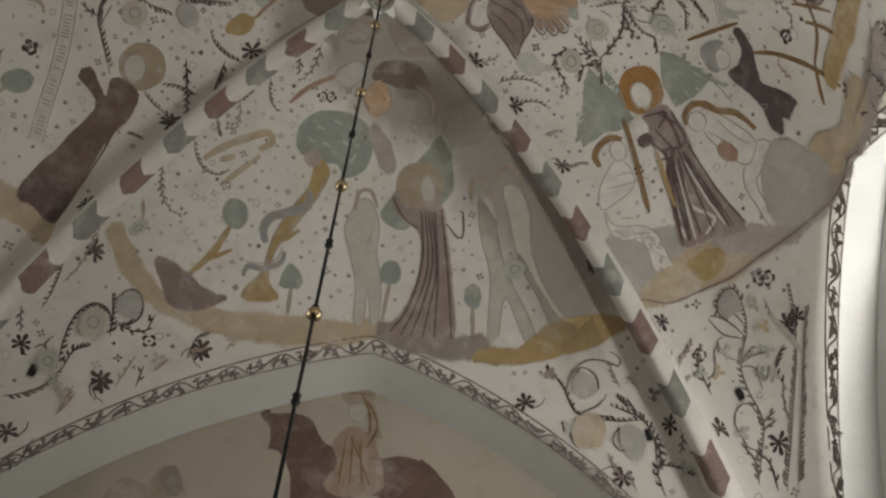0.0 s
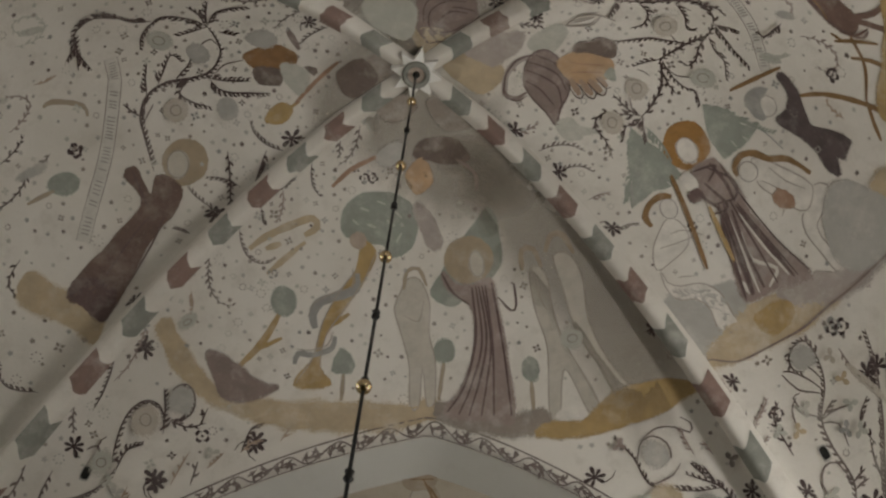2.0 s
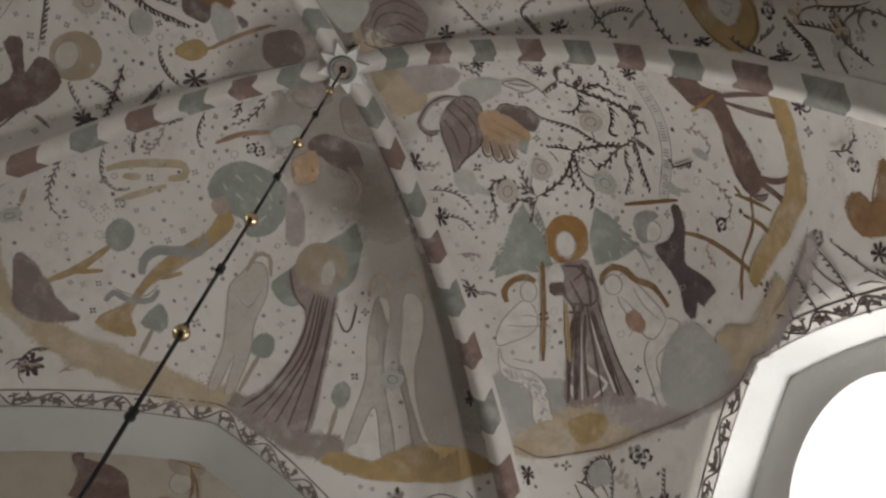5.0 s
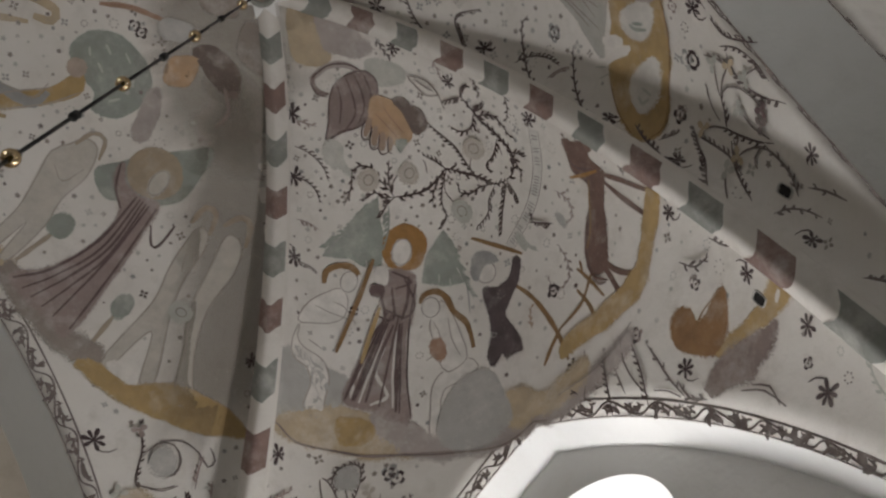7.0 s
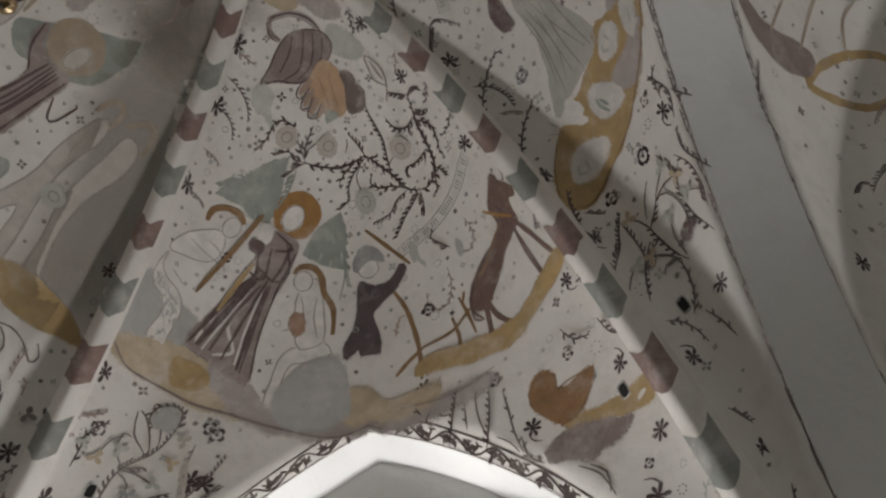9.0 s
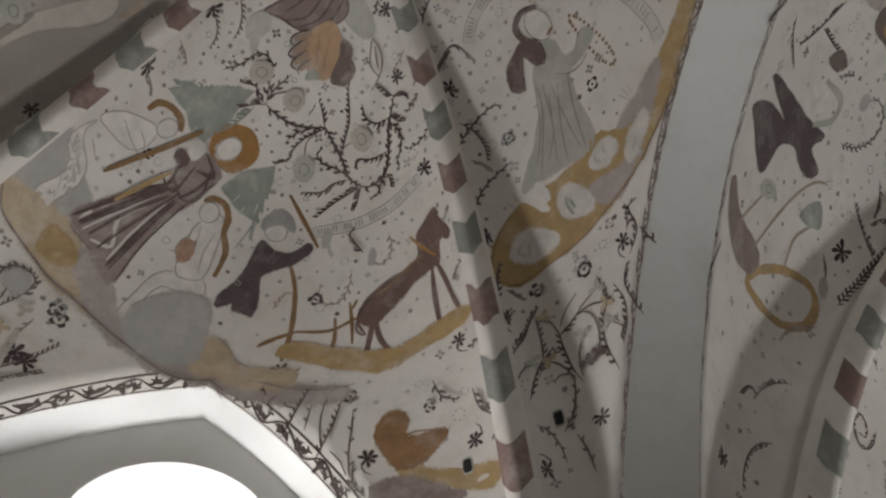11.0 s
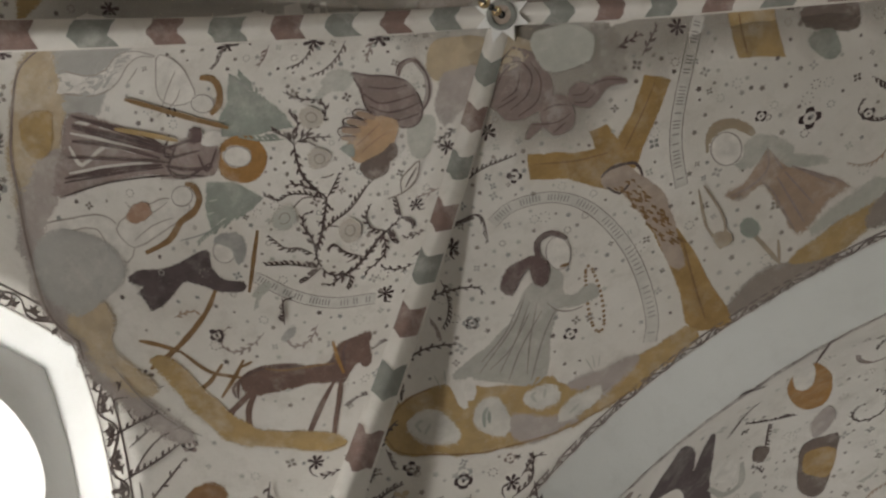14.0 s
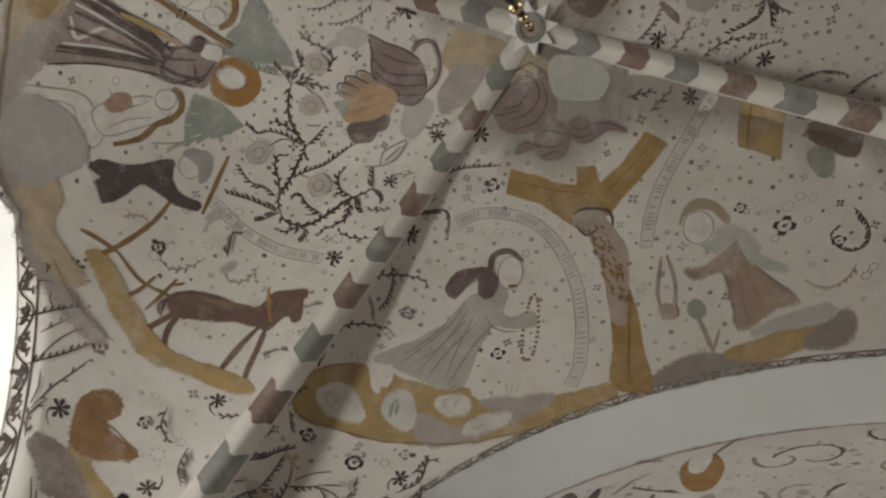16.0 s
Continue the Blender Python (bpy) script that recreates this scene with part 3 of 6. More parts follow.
fill("ochre", (2.705, -0.319), (2.661, -0.364), (2.630, -0.478), (2.583, -0.699), (2.520, -0.898), (2.419, -1.076), (2.128, -1.332), (2.093, -1.375), (2.250, -1.299), (2.487, -1.058), (2.581, -0.884), (2.637, -0.676), (2.675, -0.455))
fill("slate_wash", (2.638, 0.569), (2.583, 0.467), (2.589, 0.334), (2.614, 0.207), (2.660, 0.135), (2.727, 0.130), (2.779, 0.117), (2.779, 0.266), (2.727, 0.472))
fill("slate_wash", (2.662, 0.470), (2.625, 0.349), (2.657, 0.208), (2.724, 0.192), (2.759, 0.288))
fill("ochre", (2.279, 1.130), (2.361, 1.005), (2.453, 0.938), (2.439, 1.024), (2.353, 1.143))
stroke("mauve", 0.016, (1.907, 1.352), (2.183, 1.322), (2.446, 1.077), (2.608, 0.786), (2.722, 0.514), (2.818, 0.197), (2.838, -0.095))
stroke("vine_faint", 0.01, (2.788, -0.219), (2.746, -0.482), (2.687, -0.700), (2.635, -0.824))

mural("painted_fir", "pale green pointed trees painted behind haloed figure")
fill("green", (1.549, 0.311), (1.656, 0.384), (1.794, 0.444), (1.884, 0.534), (1.815, 0.622), (1.709, 0.681), (1.576, 0.800), (1.557, 0.702), (1.580, 0.648), (1.562, 0.560), (1.559, 0.457), round_off=False)
fill("green", (1.995, 0.069), (2.065, 0.066), (2.115, 0.103), (2.163, 0.072), (2.218, 0.117), (2.288, 0.109), (2.217, 0.244), (2.134, 0.357), (2.050, 0.256), round_off=False)
stroke("slate", 0.012, (1.544, 0.337), (1.556, 0.584), (1.583, 0.778))
stroke("slate", 0.012, (2.009, 0.069), (2.172, 0.084), (2.318, 0.101), (2.415, 0.153))
spray((1.575, 0.329), (1.575, 0.489), (1.562, 0.643), (1.547, 0.769), width=0.014, leaf=0.05, colour="green")
spray((1.649, 0.289), (1.753, 0.370), (1.834, 0.474), width=0.014, leaf=0.05, colour="green")
spray((2.032, 0.080), (2.141, 0.091), (2.266, 0.100), (2.379, 0.091), width=0.014, leaf=0.05, colour="green")
stroke("green_wash", 0.012, (1.703, 0.723), (1.751, 0.742))
stroke("green_wash", 0.012, (1.758, 0.667), (1.803, 0.683))
stroke("green_wash", 0.012, (1.803, 0.600), (1.850, 0.623))
stroke("green_wash", 0.012, (2.168, 0.233), (2.202, 0.256))
stroke("green_wash", 0.012, (2.225, 0.180), (2.262, 0.197))

mural("painted_angel", "haloed figure in dark striped robe painted as plain shapes")
oval("halo", (1.907, 0.348), (0.116, -0.109), (0.078, 0.104))
oval("skin", (1.920, 0.378), (0.050, -0.046), (0.045, 0.059))
fill("plum_wash", (1.947, 0.511), (2.014, 0.424), (2.081, 0.383), (2.178, 0.449), (2.240, 0.534), (2.249, 0.579), (2.410, 0.677), (2.520, 0.713), (2.506, 0.766), (2.419, 0.873), (2.360, 0.946), (2.240, 1.061), (2.187, 0.935), (2.141, 0.784), (2.121, 0.662), (2.029, 0.639), (1.971, 0.596))
stroke("skin", 0.023, (2.133, 0.722), (2.195, 0.896), (2.260, 1.027))
stroke("skin", 0.019, (2.171, 0.683), (2.245, 0.844), (2.310, 0.983))
stroke("skin", 0.019, (2.218, 0.632), (2.340, 0.734), (2.447, 0.803))
stroke("skin", 0.023, (2.228, 0.728), (2.279, 0.839), (2.395, 0.810), (2.359, 0.926))
stroke("plum", 0.019, (1.960, 0.516), (2.009, 0.619), (2.121, 0.662), (2.141, 0.784), (2.243, 1.053))
stroke("plum", 0.024, (2.057, 0.416), (2.144, 0.486), (2.198, 0.573))
stroke("plum", 0.020, (2.030, 0.542), (2.162, 0.620), (2.064, 0.716))
stroke("plum", 0.027, (2.142, 0.658), (2.192, 0.800), (2.278, 1.014))
stroke("plum", 0.023, (2.185, 0.632), (2.252, 0.803), (2.336, 0.944))
stroke("plum", 0.023, (2.204, 0.593), (2.352, 0.719), (2.466, 0.787))
stroke("vine", 0.011, (2.116, 0.397), (2.240, 0.534), (2.398, 0.659), (2.526, 0.710))
stroke("vine", 0.011, (2.136, 0.682), (2.289, 1.003))
stroke("vine", 0.011, (2.221, 0.592), (2.485, 0.772))
stroke("plum", 0.016, (2.113, 0.631), (2.189, 0.866), (2.243, 1.040))
stroke("plum", 0.016, (2.141, 0.617), (2.234, 0.840), (2.289, 1.004))
stroke("plum", 0.016, (2.177, 0.585), (2.311, 0.761), (2.400, 0.879))
stroke("plum", 0.016, (2.213, 0.578), (2.369, 0.705), (2.472, 0.791))
stroke("plum", 0.016, (2.047, 0.446), (2.194, 0.458), (2.205, 0.550), (2.097, 0.639))
stroke("plum", 0.016, (1.966, 0.497), (2.094, 0.415), (2.055, 0.528))
fill("skin", (1.881, 0.576), (1.932, 0.512), (1.992, 0.558), (1.965, 0.620))
fill("plum", (1.933, 0.656), (1.991, 0.589), (2.029, 0.620), (1.976, 0.679))
stroke("hair", 0.035, (1.831, 0.558), (1.937, 0.757), (2.044, 1.001))
stroke("ochre", 0.031, (2.063, 0.663), (2.133, 0.792), (2.195, 0.896))

mural("painted_labourer", "pale unclothed stooping figure with ochre hair painted as plain shapes")
fill("skin", (1.740, 1.059), (1.783, 1.116), (1.869, 1.121), (1.988, 1.081), (2.067, 1.075), (2.124, 1.098), (2.167, 1.157), (2.210, 1.158), (2.187, 1.205), (2.120, 1.246), (2.070, 1.245), (2.041, 1.179), (1.968, 1.156), (1.843, 1.177), (1.766, 1.136))
stroke("faint_line", 0.009, (1.740, 1.059), (1.783, 1.116), (1.869, 1.121), (1.988, 1.081), (2.067, 1.075), (2.124, 1.098), (2.167, 1.157), (2.210, 1.158), (2.187, 1.205), (2.120, 1.246), (2.070, 1.245), (2.041, 1.179), (1.968, 1.156), (1.843, 1.177), (1.766, 1.136), closed=True)
fill("skin", (1.807, 0.810), (1.758, 0.880), (1.707, 0.984), (1.707, 1.058), (1.754, 1.071), (1.901, 0.956), (1.939, 0.868), (1.884, 0.807))
stroke("faint_line", 0.009, (1.807, 0.810), (1.758, 0.880), (1.707, 0.984), (1.707, 1.058), (1.754, 1.071), (1.901, 0.956), (1.939, 0.868), (1.884, 0.807), closed=True)
oval("skin", (1.815, 0.753), (0.046, -0.037), (0.034, 0.042))
stroke("faint_line", 0.009, (1.753, 0.976), (1.865, 0.925), (1.994, 0.845))
stroke("faint_line", 0.009, (1.824, 0.888), (1.905, 0.847), (2.023, 0.834))
stroke("faint_line", 0.009, (1.857, 1.088), (1.961, 1.057))
stroke("hair", 0.05, (1.703, 0.876), (1.662, 0.834), (1.688, 0.763), (1.761, 0.697), (1.834, 0.680))

mural("painted_digger", "pale stooping figure with brown hair painted as plain shapes")
fill("skin", (2.535, 0.272), (2.589, 0.218), (2.595, 0.304), (2.557, 0.469), (2.599, 0.526), (2.662, 0.565), (2.640, 0.636), (2.570, 0.587), (2.517, 0.541), (2.502, 0.473), (2.514, 0.407))
stroke("faint_line", 0.009, (2.535, 0.272), (2.589, 0.218), (2.595, 0.304), (2.557, 0.469), (2.599, 0.526), (2.662, 0.565), (2.640, 0.636), (2.570, 0.587), (2.517, 0.541), (2.502, 0.473), (2.514, 0.407), closed=True)
fill("skin", (2.276, 0.289), (2.354, 0.261), (2.450, 0.257), (2.537, 0.268), (2.521, 0.414), (2.457, 0.446), (2.364, 0.435), (2.309, 0.412))
stroke("faint_line", 0.009, (2.276, 0.289), (2.354, 0.261), (2.450, 0.257), (2.537, 0.268), (2.521, 0.414), (2.457, 0.446), (2.364, 0.435), (2.309, 0.412), closed=True)
oval("skin", (2.261, 0.373), (0.039, -0.047), (0.027, 0.038))
stroke("faint_line", 0.009, (2.323, 0.392), (2.395, 0.386), (2.430, 0.451), (2.422, 0.522))
stroke("faint_line", 0.009, (2.360, 0.295), (2.436, 0.322), (2.517, 0.304))
stroke("hair", 0.046, (2.209, 0.426), (2.192, 0.380), (2.227, 0.294), (2.293, 0.251), (2.353, 0.249), (2.442, 0.194), (2.530, 0.208))
fill("rust", (2.382, 0.454), (2.409, 0.385), (2.464, 0.379), (2.457, 0.446), (2.412, 0.480))

mural("painted_ploughman", "dark-coated figure raising a stick painted as plain shapes")
oval("skin", (2.318, -0.063), (0.027, -0.058), (0.038, 0.051))
fill("slate", (2.279, 0.044), (2.218, -0.052), (2.237, -0.158), (2.287, -0.188), (2.277, -0.077), (2.329, 0.023))
fill("coat", (2.385, 0.012), (2.405, -0.099), (2.379, -0.215), (2.311, -0.295), (2.324, -0.340), (2.399, -0.264), (2.463, -0.140), (2.509, -0.065), (2.572, -0.096), (2.637, -0.097), (2.638, 0.032), (2.611, 0.044), (2.631, 0.120), (2.596, 0.138), (2.542, 0.077), (2.477, 0.043))
stroke("hair", 0.031, (2.131, -0.084), (2.216, -0.215), (2.307, -0.373))

mural("painted_plough", "brown timber plough painted on the vault")
stroke("hair", 0.035, (2.415, -0.217), (2.494, -0.305), (2.613, -0.362), (2.706, -0.364))
stroke("hair", 0.031, (2.619, -0.387), (2.663, -0.285), (2.707, -0.195))
stroke("hair", 0.027, (2.459, -0.746), (2.555, -0.592), (2.618, -0.384))
stroke("hair", 0.024, (2.435, -0.669), (2.485, -0.710), (2.547, -0.747))
stroke("hair", 0.027, (2.509, -0.605), (2.566, -0.636), (2.635, -0.630))
stroke("hair", 0.024, (2.409, -0.711), (2.455, -0.691))

mural("painted_horse", "brown horse in harness painted on the vault")
fill("horse", (2.470, -0.739), (2.411, -0.756), (2.300, -0.847), (2.155, -0.981), (2.082, -1.016), (2.013, -0.982), (1.927, -1.007), (1.875, -1.024), (1.821, -1.041), (1.822, -1.070), (1.849, -1.077), (1.854, -1.120), (1.863, -1.164), (1.908, -1.165), (1.930, -1.130), (1.962, -1.121), (2.006, -1.136), (2.051, -1.149), (2.125, -1.089), (2.231, -1.012), (2.352, -0.925), (2.431, -0.871), (2.465, -0.814))
stroke("horse", 0.04, (2.434, -0.837), (2.489, -0.840), (2.541, -0.843), (2.571, -0.853))
stroke("horse", 0.04, (2.424, -0.848), (2.466, -0.884), (2.483, -0.934), (2.484, -0.999))
stroke("horse", 0.036, (2.092, -1.112), (2.173, -1.151), (2.236, -1.194), (2.286, -1.236))
stroke("horse", 0.036, (2.055, -1.130), (2.095, -1.208), (2.133, -1.270), (2.154, -1.327))
stroke("plum", 0.012, (2.464, -0.746), (2.408, -0.763), (2.290, -0.863), (2.152, -0.990), (2.077, -1.023), (2.008, -0.989))
stroke("plum", 0.012, (1.942, -0.996), (2.000, -1.023), (2.014, -1.097))
stroke("mauve", 0.02, (2.470, -0.739), (2.504, -0.754), (2.503, -0.802))

stroke("halo", 0.025, (2.036, -0.943), (2.042, -1.029), (2.032, -1.118))
stroke("horse", 0.017, (2.429, -0.742), (2.479, -0.749), (2.498, -0.817))
stroke("hair", 0.014, (2.372, -0.793), (2.286, -0.888), (2.067, -1.043))

mural("painted_bird", "large brown seated bird painted above the window arch")
fill("bird", (2.615, -1.089), (2.606, -1.153), (2.638, -1.146), (2.616, -1.218), (2.529, -1.363), (2.589, -1.327), (2.675, -1.227), (2.717, -1.137), (2.711, -1.051), (2.699, -0.992), (2.656, -1.017))
stroke("hair", 0.009, (2.546, -1.337), (2.625, -1.177), (2.699, -1.070))
stroke("skin", 0.026, (2.717, -1.126), (2.735, -1.109))

mural("painted_rock", "ochre and mauve rocky ledge painted beside the rib")
fill("ochre", (2.420, -1.627), (2.502, -1.599), (2.588, -1.503), (2.654, -1.357), (2.712, -1.203), (2.709, -1.155), (2.620, -1.379), (2.535, -1.513), (2.453, -1.589))
fill("mauve", (2.790, -1.022), (2.712, -1.203), (2.642, -1.408), (2.601, -1.495), (2.701, -1.358), (2.770, -1.173))
stroke("skin", 0.033, (2.499, -1.578), (2.547, -1.535))

mural("painted_cloud", "swirling mauve cloud with orange bloom painted near boss")
fill("ochre_wash", (0.199, -0.063), (0.433, -0.217), (0.623, 0.001), (0.483, 0.149), (0.333, 0.085))
fill("mauve_wash", (0.381, -0.150), (0.697, -0.324), (0.740, -0.224), (0.577, -0.069), (0.468, -0.089))
fill("green_wash", (0.783, -0.232), (0.953, -0.405), (1.045, -0.344), (0.944, -0.174))
fill("mauve", (0.771, -0.031), (0.807, -0.145), (0.896, -0.201), (0.990, -0.156), (1.093, 0.003), (1.102, 0.124), (1.045, 0.238), (1.028, 0.348), (0.944, 0.261), (0.837, 0.164), (0.775, 0.075))
stroke("mauve_wash", 0.05, (0.640, 0.167), (0.645, 0.021), (0.715, -0.094), (0.815, -0.143))
stroke("mauve", 0.03, (0.796, 0.132), (0.734, 0.175), (0.660, 0.163), (0.627, 0.108))
stroke("plum", 0.013, (0.797, -0.097), (0.909, -0.065), (1.021, -0.001), (1.085, 0.107))
stroke("plum", 0.013, (0.787, -0.034), (0.907, 0.013), (1.020, 0.082), (1.056, 0.195))
stroke("plum", 0.013, (0.794, 0.050), (0.900, 0.109), (1.000, 0.208))
stroke("plum", 0.013, (0.845, -0.155), (0.984, -0.099), (1.086, 0.005))
stroke("plum", 0.013, (0.771, -0.031), (0.807, -0.145), (0.896, -0.201), (0.990, -0.156), (1.093, 0.003), (1.102, 0.124), (1.045, 0.238), (1.028, 0.348), (0.944, 0.261), (0.837, 0.164), (0.775, 0.075))
stroke("plum", 0.013, (0.635, 0.147), (0.643, 0.013), (0.713, -0.103), (0.812, -0.156))
stroke("plum", 0.013, (0.801, 0.152), (0.739, 0.194), (0.654, 0.176))
fill("orange", (1.006, -0.091), (1.086, -0.183), (1.199, -0.216), (1.331, -0.185), (1.394, -0.109), (1.364, -0.002), (1.231, 0.052), (1.123, 0.037))
fill("umber", (1.101, -0.201), (1.132, -0.281), (1.200, -0.283), (1.248, -0.327), (1.331, -0.315), (1.391, -0.278), (1.393, -0.182), (1.312, -0.179), (1.202, -0.207))
stroke("rust_wash", 0.045, (1.106, 0.021), (1.183, 0.128))
stroke("rust_wash", 0.045, (1.174, 0.025), (1.270, 0.123))
stroke("rust_wash", 0.045, (1.239, 0.017), (1.335, 0.098))
stroke("rust_wash", 0.045, (1.292, -0.005), (1.374, 0.056))
stroke("plum", 0.01, (1.083, 0.047), (1.146, 0.133), (1.192, 0.150), (1.217, 0.112))
stroke("plum", 0.01, (1.154, 0.046), (1.244, 0.137), (1.287, 0.142), (1.301, 0.099))
stroke("plum", 0.01, (1.227, 0.037), (1.313, 0.112), (1.359, 0.112), (1.368, 0.065))
stroke("plum", 0.01, (1.287, 0.006), (1.360, 0.067), (1.399, 0.057))
fill("green_wash", (1.031, 0.360), (1.102, 0.300), (1.188, 0.361), (1.213, 0.412), (1.112, 0.437))
stroke("rust", 0.011, (1.103, -0.117), (1.188, -0.108), (1.331, -0.113))
stroke("rust", 0.011, (1.104, -0.037), (1.206, -0.046), (1.328, -0.054))

fill("green_wash", (1.035, 0.333), (1.129, 0.292), (1.191, 0.341), (1.313, 0.369), (1.180, 0.393), (1.096, 0.383))
fill("green", (1.343, -0.032), (1.384, -0.099), (1.424, 0.010))

mural("painted_vine", "dark curling vine with small leaves painted on limewash")
spray((1.630, 0.220), (1.685, 0.137), (1.734, 0.011), (1.712, -0.123), (1.685, -0.204), width=0.02)
spray((1.685, -0.204), (1.768, -0.297), (1.835, -0.375), (1.917, -0.454), (1.929, -0.544), width=0.02)
spray((1.929, -0.544), (1.898, -0.621), (1.794, -0.686), (1.652, -0.671), (1.532, -0.637), (1.462, -0.633), (1.367, -0.627), (1.327, -0.622), width=0.02)
spray((1.630, 0.220), (1.475, 0.232), (1.366, 0.235), (1.308, 0.288), (1.308, 0.348), (1.363, 0.396), (1.403, 0.450), (1.436, 0.525), leaf=0.04)
spray((1.630, 0.220), (1.575, 0.293), (1.518, 0.307), (1.503, 0.413), leaf=0.04)
spray((1.630, 0.220), (1.634, 0.297), (1.668, 0.384), leaf=0.04)
spray((1.604, 0.227), (1.516, 0.187), (1.413, 0.103), leaf=0.04)
spray((1.685, -0.204), (1.609, -0.171), (1.525, -0.119), leaf=0.04)
spray((1.693, -0.211), (1.779, -0.100), (1.873, -0.024), (1.944, -0.009), (1.989, 0.082), leaf=0.04)
spray((1.840, -0.369), (1.721, -0.362), (1.592, -0.363), (1.428, -0.316), (1.346, -0.307), leaf=0.04)
spray((1.917, -0.454), (1.897, -0.356), (1.900, -0.254), (1.861, -0.194), (1.809, -0.228), leaf=0.04)
spray((1.924, -0.460), (1.984, -0.358), (2.053, -0.294), (2.098, -0.156), leaf=0.04)
spray((1.936, -0.550), (2.001, -0.479), (2.078, -0.398), (2.187, -0.303), leaf=0.04)
spray((1.936, -0.550), (2.017, -0.549), (2.076, -0.539), leaf=0.04)
spray((1.677, -0.666), (1.759, -0.577), (1.799, -0.480), (1.859, -0.480), leaf=0.04)
spray((1.794, -0.686), (1.813, -0.730), (1.856, -0.753), leaf=0.04)
spray((1.491, -0.635), (1.537, -0.734), (1.625, -0.754), (1.716, -0.752), leaf=0.04)
spray((1.472, -0.631), (1.541, -0.556), (1.533, -0.472), (1.458, -0.425), leaf=0.04)
spray((1.462, -0.633), (1.465, -0.703), (1.438, -0.750), leaf=0.04)
spray((1.335, -0.628), (1.309, -0.533), (1.294, -0.496), leaf=0.04)
spray((1.335, -0.628), (1.287, -0.670), (1.279, -0.730), leaf=0.04)
spray((1.718, -0.128), (1.780, -0.024), (1.834, 0.040), leaf=0.04)
spray((1.787, -0.680), (1.903, -0.679), (1.948, -0.668), leaf=0.04)
stroke("vine_soft", 0.009, (1.604, 0.227), (1.560, 0.202), (1.532, 0.115))
stroke("vine_soft", 0.009, (1.827, -0.358), (1.764, -0.372), (1.706, -0.428))
stroke("vine_soft", 0.009, (1.734, -0.166), (1.818, -0.106), (1.928, -0.124))
stroke("vine_soft", 0.009, (1.702, -0.660), (1.788, -0.628))
stroke("vine_soft", 0.009, (1.647, -0.073), (1.596, -0.101), (1.557, -0.107))
stroke("umber_wash", 0.014, (1.255, -0.518), (1.207, -0.433), (1.110, -0.413), (1.030, -0.411), (1.100, -0.486), (1.178, -0.512), (1.254, -0.507), (1.352, -0.478))
stroke("umber_wash", 0.014, (1.207, -0.493), (1.142, -0.461), (1.071, -0.435))

spray((2.230, -0.680), (2.191, -0.562), (2.149, -0.589))
spray((2.348, -1.456), (2.369, -1.505), (2.326, -1.569))
spray((2.459, -1.249), (2.473, -1.308), (2.429, -1.401))
spray((2.846, -0.507), (2.761, -0.555), (2.721, -0.586))
spray((2.828, -0.720), (2.758, -0.760), (2.695, -0.779))
spray((2.797, -0.351), (2.784, -0.315))
oval("tan_wash", (1.423, 0.295), (0.050, -0.046), (0.045, 0.052))
oval("tan_wash", (1.577, 0.046), (0.050, -0.046), (0.045, 0.052))
oval("green_wash", (1.976, -0.141), (0.050, -0.046), (0.045, 0.052))
oval("tan_wash", (1.670, -0.487), (0.050, -0.046), (0.045, 0.052))

mural("painted_scroll", "pale curved text ribbon with illegible lettering")
scroll(0.082, (2.258, -0.308), (2.122, -0.577), (1.947, -0.774), (1.718, -0.914))

mural("painted_vine", "slender branching vine painted at foot of vault cell")
spray((2.555, 1.656), (2.588, 1.555), (2.604, 1.452), (2.549, 1.404), (2.523, 1.341), (2.551, 1.197), (2.542, 1.114), (2.497, 1.034), colour="vine_soft")
spray((2.673, 1.580), (2.698, 1.444), (2.717, 1.274), (2.730, 1.090), (2.725, 0.912), (2.703, 0.794), colour="vine_soft")
spray((2.704, 1.348), (2.689, 1.302), (2.684, 1.239), colour="vine_soft")
spray((2.557, 1.649), (2.553, 1.601), (2.492, 1.596), colour="vine_soft")
spray((2.542, 1.102), (2.498, 1.064), (2.447, 1.123), (2.418, 1.199), (2.434, 1.228), (2.478, 1.204), colour="vine_soft")
spray((2.603, 1.462), (2.655, 1.368), colour="vine_soft")
spray((2.609, 1.474), (2.661, 1.390), colour="vine_soft")
spray((2.529, 1.326), (2.580, 1.216), colour="vine_soft")
spray((2.718, 1.515), (2.742, 1.314), (2.754, 1.053), (2.757, 0.816), colour="vine_soft")
stroke("vine_soft", 0.011, (2.534, 1.236), (2.446, 1.294), (2.379, 1.284))
stroke("vine_soft", 0.011, (2.546, 1.213), (2.498, 1.218), (2.434, 1.238), (2.385, 1.269))
stroke("vine_soft", 0.011, (2.542, 1.172), (2.499, 1.167), (2.399, 1.213))
stroke("vine_soft", 0.011, (2.524, 1.330), (2.455, 1.365), (2.417, 1.342), (2.450, 1.303))
stroke("vine_soft", 0.011, (2.523, 1.341), (2.579, 1.256), (2.642, 1.168))
stroke("vine_soft", 0.011, (2.600, 1.457), (2.558, 1.443), (2.500, 1.499), (2.476, 1.556), (2.504, 1.576))
stroke("vine_soft", 0.011, (2.523, 1.351), (2.589, 1.292), (2.612, 1.344))
stroke("vine_soft", 0.011, (2.410, 1.432), (2.403, 1.390), (2.431, 1.332))
stroke("vine_soft", 0.011, (2.575, 1.565), (2.526, 1.587), (2.508, 1.570))
spray((2.330, 1.786), (2.296, 1.623), (2.215, 1.565), (2.149, 1.502), (2.070, 1.426), (2.024, 1.388), leaf=0.03, colour="plum_wash")
